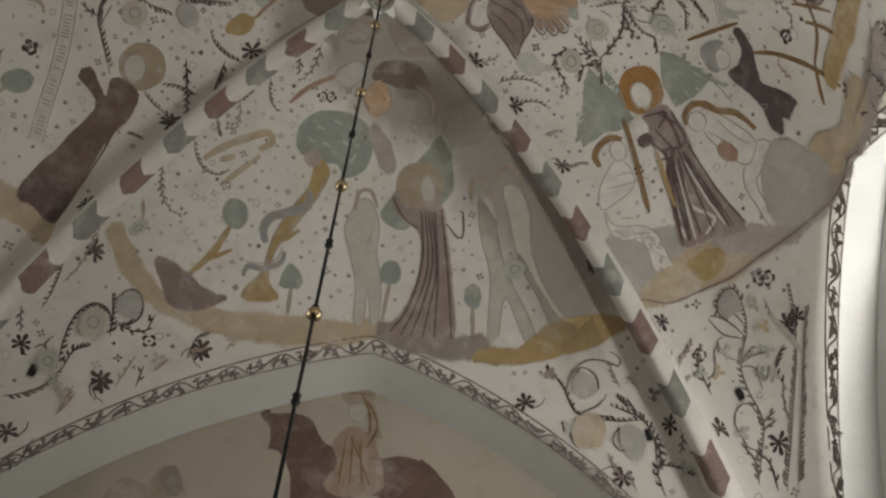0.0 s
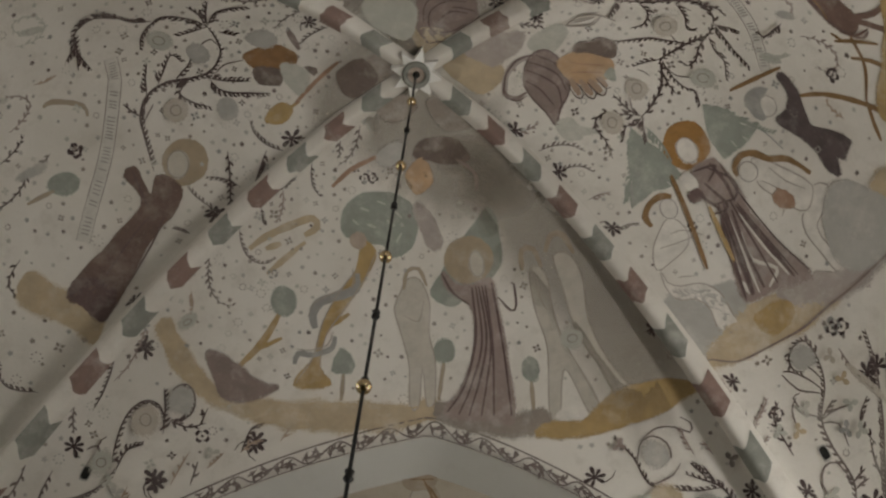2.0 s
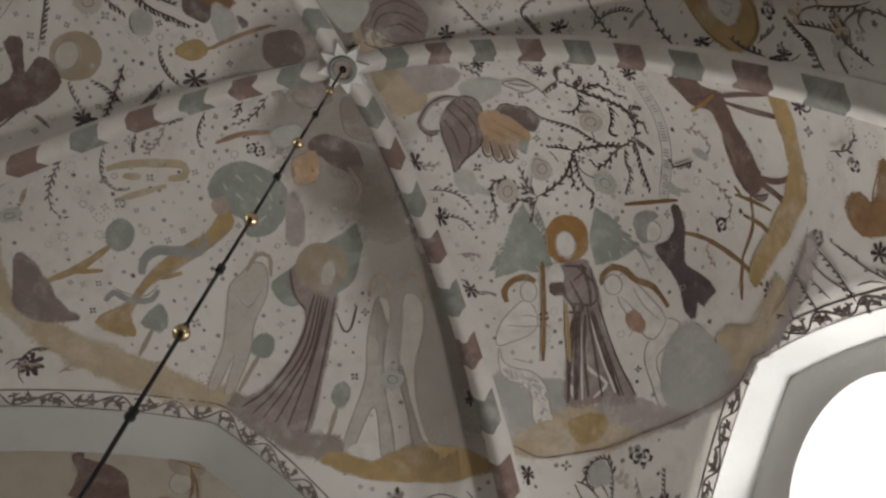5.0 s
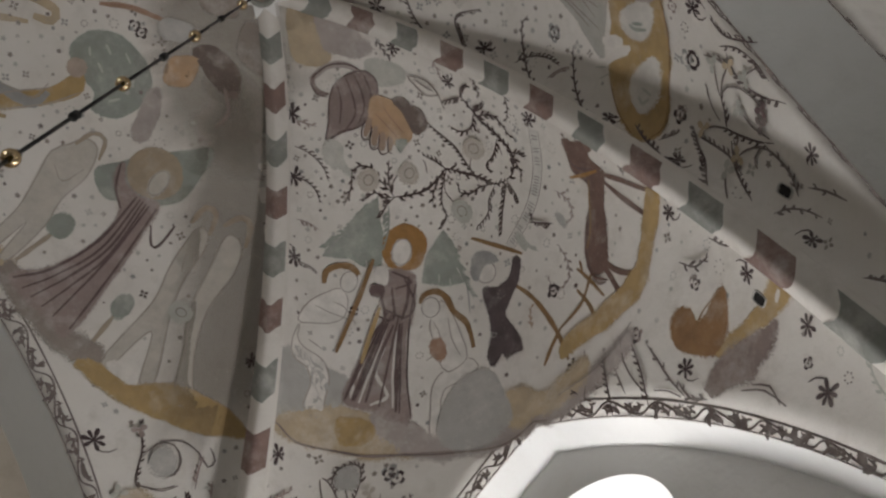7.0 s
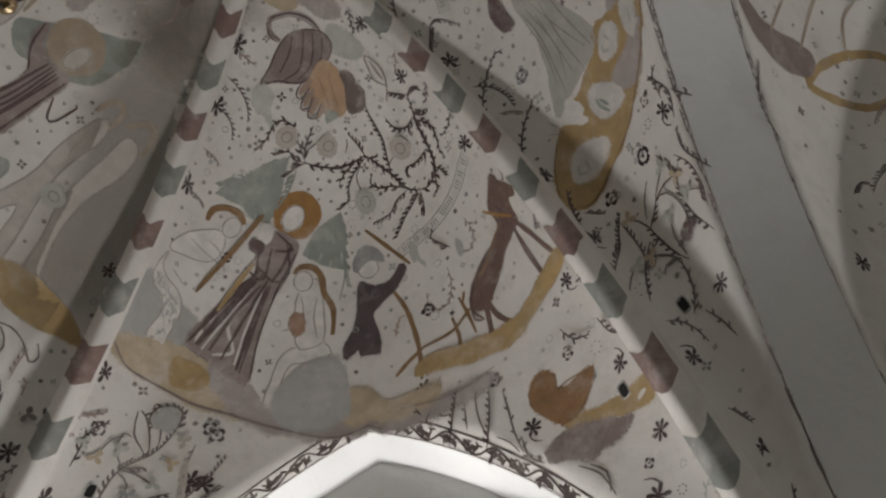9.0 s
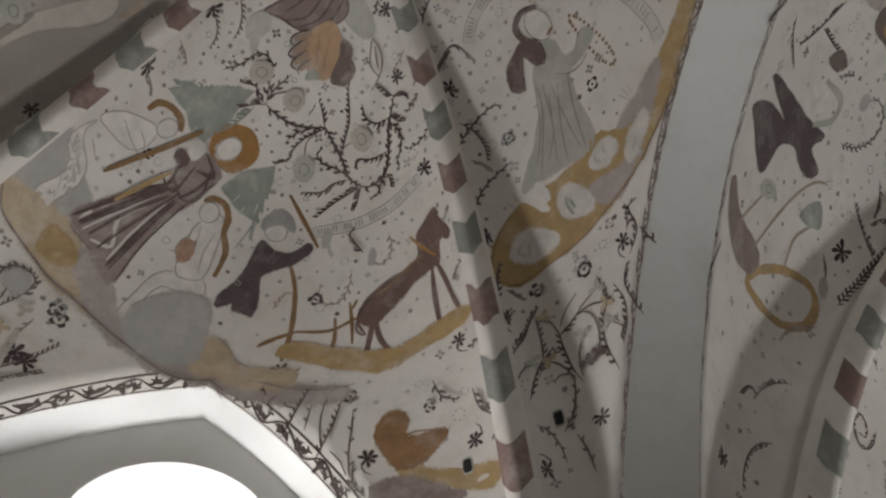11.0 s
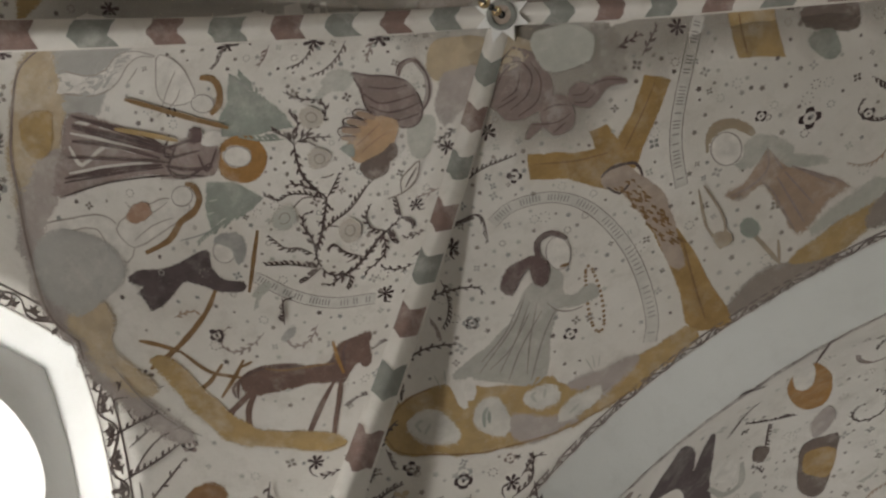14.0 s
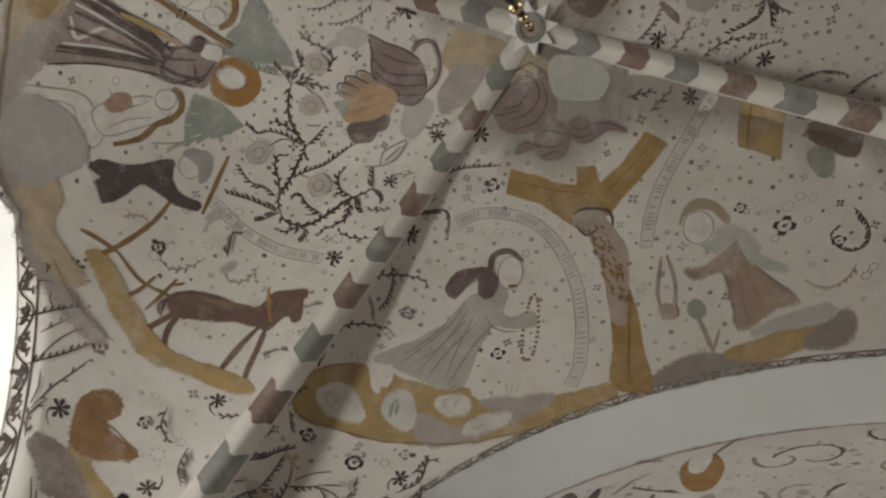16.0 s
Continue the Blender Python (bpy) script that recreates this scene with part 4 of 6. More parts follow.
spray((2.173, 1.502), (2.243, 1.459), (2.292, 1.406), leaf=0.03, colour="plum_wash")
spray((2.178, 1.545), (2.190, 1.533), (2.251, 1.512), leaf=0.03, colour="plum_wash")
oval("slate_wash", (2.481, 1.147), (0.045, -0.044), (0.000, 0.040))
for x, y, colour in ((2.315, 1.491, "green_wash"), (2.414, 1.448, "ochre_wash"), (2.469, 1.345, "green_wash"), (2.617, 1.282, "slate"), (2.642, 1.163, "green_wash"), (2.624, 1.095, "ochre_wash"), (2.514, 1.560, "green_wash"), (2.591, 1.037, "tan_wash"), (2.663, 1.235, "green_wash")):
    trefoil(x, y, 0.05, colour)

mural("painted_ground", "ochre and brown painted ground line of garden scene")
fill("ochre_wash", (-1.685, 1.401), (-1.618, 1.401), (-1.493, 1.559), (-1.239, 1.736), (-1.015, 1.794), (-0.753, 1.849), (-0.431, 1.877), (-0.052, 1.916), (0.254, 1.921), (0.273, 1.960), (-0.021, 1.974), (-0.385, 1.950), (-0.708, 1.914), (-1.006, 1.851), (-1.246, 1.770), (-1.463, 1.662), (-1.599, 1.546))
fill("mauve", (-1.362, 1.582), (-1.203, 1.645), (-0.978, 1.752), (-0.853, 1.785), (-1.045, 1.796), (-1.183, 1.775), (-1.280, 1.697))
fill("umber_wash", (0.218, 1.931), (0.487, 1.894), (0.730, 1.896), (0.950, 1.839), (0.998, 1.869), (0.822, 1.932), (0.594, 1.956), (0.278, 1.971))
fill("ochre", (0.998, 1.869), (1.218, 1.823), (1.389, 1.719), (1.598, 1.616), (1.835, 1.516), (1.928, 1.482), (1.780, 1.631), (1.544, 1.754), (1.263, 1.851), (0.898, 1.926))
fill("skin", (1.030, 1.845), (1.134, 1.794), (1.229, 1.782), (1.142, 1.826))

mural("painted_tree", "ochre trunk and grey-green crown entwined by painted serpent")
fill("green", (-0.535, 1.121), (-0.522, 0.993), (-0.415, 0.913), (-0.248, 0.900), (-0.073, 0.952), (0.018, 1.078), (0.003, 1.232), (-0.148, 1.300), (-0.231, 1.224), (-0.372, 1.203), (-0.466, 1.176))
fill("ochre", (-0.380, 1.200), (-0.418, 1.353), (-0.553, 1.485), (-0.625, 1.592), (-0.650, 1.700), (-0.758, 1.786), (-0.511, 1.812), (-0.602, 1.744), (-0.586, 1.635), (-0.474, 1.532), (-0.347, 1.404), (-0.279, 1.265))
stroke("slate", 0.07, (-0.403, 1.368), (-0.400, 1.446), (-0.537, 1.468), (-0.659, 1.487), (-0.692, 1.540), (-0.663, 1.594))
stroke("slate", 0.05, (-0.522, 1.639), (-0.533, 1.682), (-0.652, 1.696), (-0.758, 1.680), (-0.776, 1.715))
stroke("ochre", 0.04, (-0.585, 1.594), (-0.511, 1.579), (-0.437, 1.554))
oval("pink", (-0.411, 1.190), (0.055, -0.003), (0.014, 0.046))
stroke("faint_line", 0.01, (-0.418, 1.353), (-0.553, 1.485), (-0.625, 1.592), (-0.650, 1.700), (-0.752, 1.783))
stroke("faint_line", 0.01, (-0.278, 1.274), (-0.347, 1.404), (-0.474, 1.532), (-0.586, 1.635), (-0.602, 1.744))
stroke("faint_line", 0.01, (-0.441, 1.338), (-0.432, 1.429), (-0.560, 1.451), (-0.690, 1.485), (-0.723, 1.543))
stroke("faint_line", 0.01, (-0.539, 1.620), (-0.565, 1.668), (-0.676, 1.677), (-0.776, 1.662))
stroke("green_wash", 0.02, (-0.406, 0.994), (-0.341, 1.019))
stroke("green_wash", 0.02, (-0.285, 0.957), (-0.219, 0.982))
stroke("green_wash", 0.02, (-0.150, 1.028), (-0.094, 1.074))
stroke("green_wash", 0.02, (-0.352, 1.100), (-0.286, 1.124))
stroke("green_wash", 0.02, (-0.207, 1.082), (-0.147, 1.123))
stroke("green_wash", 0.02, (-0.460, 1.065), (-0.415, 1.100))
stroke("green_wash", 0.02, (-0.091, 1.167), (-0.126, 1.217))

mural("painted_tree", "small ochre tree with rounded green crown")
stroke("ochre", 0.048, (-1.150, 1.681), (-1.024, 1.617), (-0.956, 1.549), (-0.909, 1.483))
stroke("ochre", 0.036, (-1.018, 1.628), (-0.883, 1.607))
oval("green", (-0.906, 1.448), (0.079, 0.001), (0.029, 0.067))

mural("painted_tree", "tiny tree with pointed green crown")
stroke("tan", 0.032, (-0.429, 1.868), (-0.435, 1.768))
fill("green", (-0.521, 1.767), (-0.473, 1.693), (-0.361, 1.763), (-0.433, 1.778))

mural("painted_tree", "slender tree with round green crown beside robed figure")
stroke("tan", 0.032, (0.239, 1.906), (0.268, 1.764))
oval("green", (0.264, 1.733), (0.070, -0.014), (0.017, 0.043))

mural("painted_tree", "slender tree with round grey crown")
stroke("tan", 0.031, (0.892, 1.869), (0.877, 1.756))
oval("green", (0.874, 1.718), (0.057, -0.014), (0.011, 0.039))

mural("painted_creature", "pale ochre flying creature painted on limewash")
stroke("ochre_wash", 0.063, (-1.173, 1.149), (-1.082, 1.103), (-0.913, 1.057), (-0.750, 1.031), (-0.716, 1.091), (-0.801, 1.127))
stroke("ochre_wash", 0.046, (-1.039, 1.303), (-0.933, 1.246), (-0.791, 1.166))
stroke("ochre_wash", 0.046, (-1.064, 1.168), (-0.961, 1.153))

mural("painted_eve", "faint pale standing figure painted as plain shapes")
fill("skin_dim", (-0.040, 1.423), (0.054, 1.423), (0.141, 1.540), (0.148, 1.674), (0.202, 1.776), (0.212, 1.919), (0.158, 1.929), (0.114, 1.804), (0.102, 1.929), (0.042, 1.920), (0.017, 1.786), (-0.056, 1.659), (-0.116, 1.553), (-0.080, 1.486))
stroke("faint_line", 0.009, (-0.040, 1.423), (0.054, 1.423), (0.141, 1.540), (0.148, 1.674), (0.202, 1.776), (0.212, 1.919), (0.158, 1.929), (0.114, 1.804), (0.102, 1.929), (0.042, 1.920), (0.017, 1.786), (-0.056, 1.659), (-0.116, 1.553), (-0.080, 1.486), closed=True)
stroke("faint_line", 0.009, (-0.044, 1.587), (0.068, 1.619), (0.097, 1.529))
stroke("tan", 0.033, (-0.053, 1.471), (-0.040, 1.383), (0.047, 1.371), (0.116, 1.461))

mural("painted_creator", "haloed robed figure with raised hand painted as plain shapes")
fill("green", (0.149, 1.499), (0.237, 1.365), (0.413, 1.130), (0.569, 0.961), (0.657, 1.200), (0.619, 1.335), (0.351, 1.524))
oval("halo_dim", (0.419, 1.287), (0.175, -0.044), (0.034, 0.121))
oval("skin_dim", (0.482, 1.309), (0.053, -0.013), (0.018, 0.065))
fill("plum_wash", (0.241, 1.379), (0.323, 1.434), (0.450, 1.426), (0.587, 1.379), (0.649, 1.521), (0.704, 1.674), (0.756, 1.890), (0.617, 1.914), (0.464, 1.936), (0.278, 1.946), (0.390, 1.859), (0.470, 1.745), (0.485, 1.608), (0.435, 1.519), (0.290, 1.469), (0.229, 1.411))
stroke("plum", 0.020, (0.452, 1.434), (0.488, 1.654), (0.421, 1.834), (0.303, 1.938))
stroke("plum", 0.016, (0.480, 1.427), (0.534, 1.667), (0.463, 1.836), (0.383, 1.935))
stroke("plum", 0.016, (0.525, 1.417), (0.597, 1.653), (0.574, 1.804), (0.538, 1.919))
stroke("plum", 0.016, (0.501, 1.422), (0.566, 1.637), (0.529, 1.794), (0.454, 1.930))
stroke("plum", 0.016, (0.549, 1.411), (0.611, 1.672), (0.623, 1.910))
stroke("plum", 0.016, (0.596, 1.394), (0.688, 1.677), (0.743, 1.890))
stroke("plum", 0.017, (0.223, 1.392), (0.314, 1.478), (0.435, 1.519))
stroke("plum", 0.016, (0.644, 1.457), (0.738, 1.505), (0.777, 1.477), (0.758, 1.372))

mural("painted_couple", "two faint pale standing figures painted as plain shapes")
fill("skin_dim", (0.867, 1.298), (0.929, 1.254), (0.999, 1.317), (1.039, 1.470), (1.125, 1.589), (1.319, 1.753), (1.250, 1.790), (1.106, 1.679), (1.062, 1.846), (0.996, 1.861), (0.992, 1.625), (0.913, 1.480))
fill("skin_dim", (1.039, 1.180), (1.138, 1.137), (1.231, 1.236), (1.276, 1.446), (1.382, 1.577), (1.551, 1.672), (1.464, 1.719), (1.330, 1.615), (1.199, 1.521), (1.109, 1.340))
stroke("faint_line", 0.009, (0.867, 1.298), (0.929, 1.254), (0.999, 1.317), (1.039, 1.470), (1.125, 1.589), (1.319, 1.753), (1.250, 1.790), (1.106, 1.679), (1.062, 1.846), (0.996, 1.861), (0.992, 1.625), (0.913, 1.480), closed=True)
stroke("faint_line", 0.009, (1.039, 1.180), (1.138, 1.137), (1.231, 1.236), (1.276, 1.446), (1.382, 1.577), (1.551, 1.672), (1.464, 1.719), (1.330, 1.615), (1.199, 1.521), (1.109, 1.340), closed=True)
stroke("faint_line", 0.009, (0.900, 1.347), (0.991, 1.458), (1.063, 1.410))
stroke("tan", 0.046, (0.815, 1.297), (0.810, 1.189), (0.890, 1.164), (0.955, 1.256))
stroke("tan", 0.045, (0.977, 1.169), (1.021, 1.050), (1.102, 1.035), (1.177, 1.127))
oval("green_wash", (1.165, 1.550), (0.068, -0.021), (0.007, 0.030))

mural("painted_stain", "soft brown staining near boss, with painted shade along the rib")
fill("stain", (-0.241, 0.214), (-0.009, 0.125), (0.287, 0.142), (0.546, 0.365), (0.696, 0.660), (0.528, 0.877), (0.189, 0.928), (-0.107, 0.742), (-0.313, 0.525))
# Shade on the north cell beside the north-east rib, put into the paint.
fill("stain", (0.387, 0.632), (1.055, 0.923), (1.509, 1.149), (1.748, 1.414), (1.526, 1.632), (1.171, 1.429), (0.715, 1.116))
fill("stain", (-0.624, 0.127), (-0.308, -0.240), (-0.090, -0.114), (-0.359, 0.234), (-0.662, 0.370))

mural("painted_stain", "soft grey discolouration of vault plaster beside boss")
fill("stain", (0.160, -0.122), (-0.076, -0.239), (-0.305, -0.437), (-0.244, -0.698), (0.090, -0.844), (0.335, -0.667), (0.409, -0.409))
fill("stain", (-0.540, -0.533), (-1.077, -0.811), (-1.621, -1.156), (-1.566, -1.278), (-1.023, -0.935), (-0.514, -0.726))

mural("painted_cloud", "dark umber cloud painted below the boss")
fill("umber", (-0.020, 0.646), (0.062, 0.524), (0.273, 0.500), (0.407, 0.626), (0.269, 0.693), (0.092, 0.675))
fill("orange", (-0.077, 0.787), (0.047, 0.668), (0.131, 0.823), (0.014, 0.916))
stroke("mauve", 0.025, (0.304, 0.654), (0.445, 0.740), (0.459, 0.865))
fill("umber_wash", (-0.291, 0.287), (-0.122, 0.192), (-0.003, 0.276), (-0.170, 0.395))
fill("umber_wash", (0.086, 0.234), (0.303, 0.218), (0.437, 0.356), (0.218, 0.441))
fill("mauve_wash", (-0.009, 1.002), (0.102, 1.025), (0.215, 1.211), (0.116, 1.250))
stroke("rust", 0.038, (-0.618, 0.841), (-0.480, 0.731), (-0.292, 0.646))
fill("slate_wash", (-0.292, 0.646), (-0.145, 0.540), (-0.086, 0.636), (-0.216, 0.717))

mural("painted_vine", "curling acanthus vine painted under the garden scene")
spray((-1.993, 1.859), (-1.898, 1.875), (-1.795, 1.879), (-1.735, 1.853))
spray((-1.765, 1.847), (-1.773, 1.766), (-1.748, 1.706), (-1.671, 1.688), (-1.581, 1.722), (-1.532, 1.773), (-1.519, 1.814))
spray((-1.512, 1.771), (-1.438, 1.796), (-1.370, 1.777), (-1.389, 1.722), (-1.459, 1.680), (-1.531, 1.687))
spray((-1.507, 1.780), (-1.378, 1.821), (-1.274, 1.827))
spray((-1.732, 1.858), (-1.703, 1.818), (-1.611, 1.821))
spray((-1.519, 1.814), (-1.539, 1.747), (-1.575, 1.670))
spray((-1.308, 1.823), (-1.285, 1.785))
spray((2.053, 1.890), (2.050, 1.827), (1.992, 1.799), (1.896, 1.813), (1.795, 1.829))
spray((1.992, 1.799), (1.859, 1.850), (1.722, 1.885), (1.599, 1.908), (1.548, 1.894), (1.514, 1.867), (1.460, 1.850), (1.386, 1.837))
spray((1.913, 1.800), (1.832, 1.790))
spray((1.961, 1.797), (1.900, 1.773))
spray((2.085, 1.934), (2.053, 1.890), (2.163, 1.843), (2.252, 1.819))
spray((2.021, 1.817), (2.077, 1.843), (2.059, 1.899))
stroke("vine_soft", 0.012, (1.524, 1.879), (1.552, 1.819), (1.633, 1.775), (1.714, 1.772), (1.729, 1.807), (1.656, 1.853))
stroke("vine_soft", 0.012, (1.552, 1.811), (1.662, 1.745), (1.769, 1.710), (1.855, 1.696), (1.866, 1.663), (1.805, 1.665))
stroke("vine_soft", 0.012, (1.931, 1.840), (1.849, 1.871), (1.804, 1.910), (1.847, 1.921), (1.955, 1.883))
stroke("vine_soft", 0.012, (-1.880, 1.829), (-1.841, 1.810), (-1.871, 1.766), (-1.919, 1.762))
stroke("vine_soft", 0.012, (1.599, 1.908), (1.725, 1.853), (1.780, 1.807))
stroke("vine_soft", 0.012, (-1.780, 1.844), (-1.865, 1.768), (-1.834, 1.752))
spray((-1.676, 1.963), (-1.657, 1.940), (-1.639, 1.912), leaf=0.03, colour="rust_wash")
spray((-1.667, 1.960), (-1.611, 1.931), leaf=0.03, colour="rust_wash")
spray((-1.399, 1.953), (-1.370, 1.923), (-1.336, 1.892), leaf=0.03, colour="rust_wash")
spray((-1.024, 1.939), (-0.967, 1.924), (-0.898, 1.927), leaf=0.03, colour="rust_wash")
spray((-1.208, 1.949), (-1.128, 1.926), leaf=0.03, colour="rust_wash")
spray((-0.788, 1.943), (-0.734, 1.910), leaf=0.03, colour="rust_wash")
spray((1.868, 1.761), (1.820, 1.728), (1.804, 1.697), leaf=0.03, colour="plum_wash")
spray((1.968, 1.720), (1.921, 1.696), leaf=0.03, colour="plum_wash")
spray((1.865, 1.981), (1.806, 1.966), (1.772, 1.948), leaf=0.03, colour="plum_wash")
spray((1.926, 1.978), (1.878, 1.951), leaf=0.03, colour="plum_wash")
oval("slate_wash", (1.641, 1.827), (0.072, -0.017), (-0.000, 0.028))
oval("slate_wash", (1.925, 1.875), (0.067, -0.020), (-0.002, 0.03))
oval("slate_wash", (-1.453, 1.735), (0.068, 0.010), (0.018, 0.037))
oval("tan_wash", (-1.640, 1.754), (0.065, 0.013), (0.021, 0.039))
oval("green_wash", (-1.821, 1.822), (0.05, 0.010), (0.016, 0.025))
oval("ochre_wash", (1.665, 1.930), (0.10, -0.03), (-0.005, 0.03))
for x, y, colour in ((1.543, 1.954, "green_wash"), (2.207, 1.824, "green_wash"), (-1.197, 1.918, "green_wash"), (-1.740, 1.884, "green_wash"), (-1.688, 1.918, "slate_wash"), (2.062, 1.691, "vine_soft"), (1.423, 1.852, "plum_wash")):
    trefoil(x, y, 0.05, colour)

mural("painted_rock", "ochre mound with pale patches painted along arch")
fill("ochre", (1.892, -1.474), (1.844, -1.420), (1.753, -1.430), (1.625, -1.489), (1.542, -1.544), (1.538, -1.646), (1.489, -1.679), (1.458, -1.619), (1.338, -1.690), (1.263, -1.734), (1.156, -1.789), (1.089, -1.788), (1.000, -1.849), (0.943, -1.898), (0.691, -1.956), (0.472, -1.997), (0.214, -2.011), (0.202, -2.053), (0.334, -2.062), (0.628, -2.068), (0.815, -2.049), (1.062, -2.009), (1.301, -1.935), (1.536, -1.839), (1.757, -1.694), (1.877, -1.577))
fill("mauve_wash", (1.308, -1.841), (1.202, -1.885), (1.130, -1.939), (0.967, -2.013), (1.181, -1.970), (1.305, -1.910))
fill("mauve_wash", (0.938, -1.903), (0.723, -1.949), (0.519, -1.991), (0.789, -2.010), (0.894, -1.972), (0.826, -1.961))
fill("pale_wash", (1.795, -1.518), (1.717, -1.539), (1.634, -1.615), (1.576, -1.740), (1.675, -1.712), (1.766, -1.620))
fill("pale_wash", (1.469, -1.726), (1.405, -1.714), (1.330, -1.756), (1.307, -1.835), (1.352, -1.875), (1.439, -1.815), (1.478, -1.762))
fill("pale_wash", (1.194, -1.825), (1.097, -1.834), (1.007, -1.883), (1.019, -1.913), (1.138, -1.885))
fill("pale_wash", (1.057, -1.983), (0.956, -1.959), (0.784, -1.992), (0.877, -2.010))
stroke("green", 0.022, (1.444, -1.797), (1.425, -1.756), (1.393, -1.746))
stroke("green", 0.022, (1.413, -1.798), (1.394, -1.761))
stroke("green_wash", 0.02, (1.752, -1.604), (1.761, -1.561), (1.726, -1.568))
stroke("green_wash", 0.02, (1.740, -1.623), (1.697, -1.609))
stroke("green_wash", 0.02, (1.136, -1.871), (1.147, -1.840), (1.115, -1.842))
stroke("green_wash", 0.02, (1.088, -1.880), (1.062, -1.858))
stroke("green_wash", 0.02, (0.994, -1.987), (0.929, -1.986))
stroke("hair", 0.009, (1.892, -1.474), (1.878, -1.581), (1.757, -1.699), (1.536, -1.843), (1.301, -1.939), (1.062, -2.013), (0.816, -2.053), (0.629, -2.071))
stroke("hair", 0.009, (1.844, -1.420), (1.753, -1.430), (1.625, -1.489))
stroke("green_wash", 0.008, (0.782, -1.922), (0.787, -1.877))
stroke("green_wash", 0.008, (0.766, -1.926), (0.745, -1.884))
stroke("green_wash", 0.008, (0.744, -1.931), (0.709, -1.902))
stroke("green_wash", 0.008, (1.585, -1.523), (1.589, -1.452))
stroke("green_wash", 0.008, (1.556, -1.537), (1.531, -1.473))

mural("painted_rock", "mauve and ochre ground painted beyond the tree")
fill("umber_wash", (0.002, -2.047), (-0.126, -2.011), (-0.294, -2.001), (-0.475, -2.033), (-0.605, -2.071), (-0.351, -2.071), (-0.173, -2.067))
fill("ochre", (-0.401, -2.017), (-0.570, -1.994), (-0.793, -1.966), (-0.878, -1.961), (-0.936, -1.984), (-0.776, -2.035), (-0.592, -2.058))
fill("umber_wash", (-0.786, -2.037), (-0.913, -1.978), (-1.059, -1.949), (-0.969, -2.033))
fill("green_wash", (-0.587, -1.962), (-0.768, -1.936), (-0.979, -1.912), (-0.971, -1.951), (-0.790, -1.969))

mural("painted_wash", "faint tan and green washes painted beside the rib")
fill("ochre_wash", (-0.039, -0.293), (0.201, -0.307), (0.310, -0.165), (0.121, -0.077))
fill("umber_wash", (-0.292, -0.112), (-0.083, -0.073), (-0.135, 0.108), (-0.367, 0.197), (-0.499, 0.142))
stroke("rust", 0.033, (-0.885, 0.256), (-0.748, 0.112), (-0.568, -0.050))

mural("painted_tree_cross", "golden tree trunk shaped as forked cross painted on vault")
fill("trunk", (0.064, -1.551), (-0.038, -1.624), (-0.053, -1.743), (-0.017, -1.909), (0.010, -2.065), (0.203, -2.020), (0.142, -1.902), (0.098, -1.767), (0.071, -1.609))
fill("trunk", (0.426, -0.833), (0.181, -1.006), (0.049, -1.067), (0.013, -0.967), (-0.094, -0.984), (-0.095, -1.102), (-0.258, -1.031), (-0.479, -0.891), (-0.577, -1.003), (-0.409, -1.109), (-0.183, -1.222), (-0.082, -1.289), (0.016, -1.253), (0.144, -1.298), (0.238, -1.180), (0.298, -1.100), (0.505, -0.963), round_off=False)
fill("pink", (0.113, -1.212), (-0.020, -1.226), (-0.073, -1.348), (-0.111, -1.500), (-0.036, -1.681), (0.042, -1.814), (0.100, -1.780), (0.066, -1.640), (0.065, -1.493), (0.087, -1.350), (0.155, -1.283))
stroke("vine", 0.022, (0.131, -1.222), (0.051, -1.210), (-0.094, -1.270), (-0.082, -1.353))
stroke("vine", 0.018, (0.136, -1.285), (0.098, -1.355), (0.011, -1.344))
stroke("hair", 0.011, (0.003, -1.129), (0.203, -1.045), (0.424, -0.907))
stroke("hair", 0.011, (-0.091, -1.176), (-0.319, -1.063), (-0.498, -0.961))
stroke("hair", 0.010, (-0.033, -1.736), (0.058, -1.907), (0.114, -2.023))
k = ink("hair", "bark")
for _ in range(70):
    f = random.random()
    x, y = 0.035 - 0.03 * f + random.uniform(-0.07, 0.07) * (1 - 0.3 * f), -1.31 - 0.42 * f
    ribbon(places_of([(x, y), (x + random.uniform(-0.02, 0.01), y - 0.012), (x - 0.01, y - 0.028)], WORK["h"]), 0.014, k)

mural("painted_penitent", "kneeling figure in grey robe and dark hood painted as plain shapes")
fill("grey_robe", (0.914, -1.447), (0.713, -1.444), (0.671, -1.516), (0.720, -1.569), (0.689, -1.621), (0.541, -1.633), (0.549, -1.694), (0.710, -1.659), (0.788, -1.625), (0.896, -1.685), (1.034, -1.815), (1.179, -1.774), (1.398, -1.605), (1.491, -1.525), (1.262, -1.537), (1.067, -1.522), (0.970, -1.481))
stroke("vine_faint", 0.010, (0.920, -1.460), (1.078, -1.546), (1.363, -1.606))
stroke("vine_faint", 0.010, (0.804, -1.618), (0.954, -1.686), (1.113, -1.788))
stroke("vine_faint", 0.010, (0.883, -1.582), (1.088, -1.651), (1.229, -1.723))
stroke("vine_faint", 0.009, (0.957, -1.469), (1.140, -1.547), (1.328, -1.573))
stroke("vine_faint", 0.009, (0.921, -1.507), (1.087, -1.601), (1.257, -1.671))
stroke("vine_faint", 0.009, (0.886, -1.536), (1.029, -1.658), (1.125, -1.762))
stroke("vine_faint", 0.009, (0.956, -1.552), (1.139, -1.621), (1.301, -1.629))
stroke("vine_faint", 0.009, (0.834, -1.570), (0.803, -1.629), (0.728, -1.675), (0.651, -1.693))
stroke("skin", 0.067, (1.420, -1.588), (1.466, -1.669))
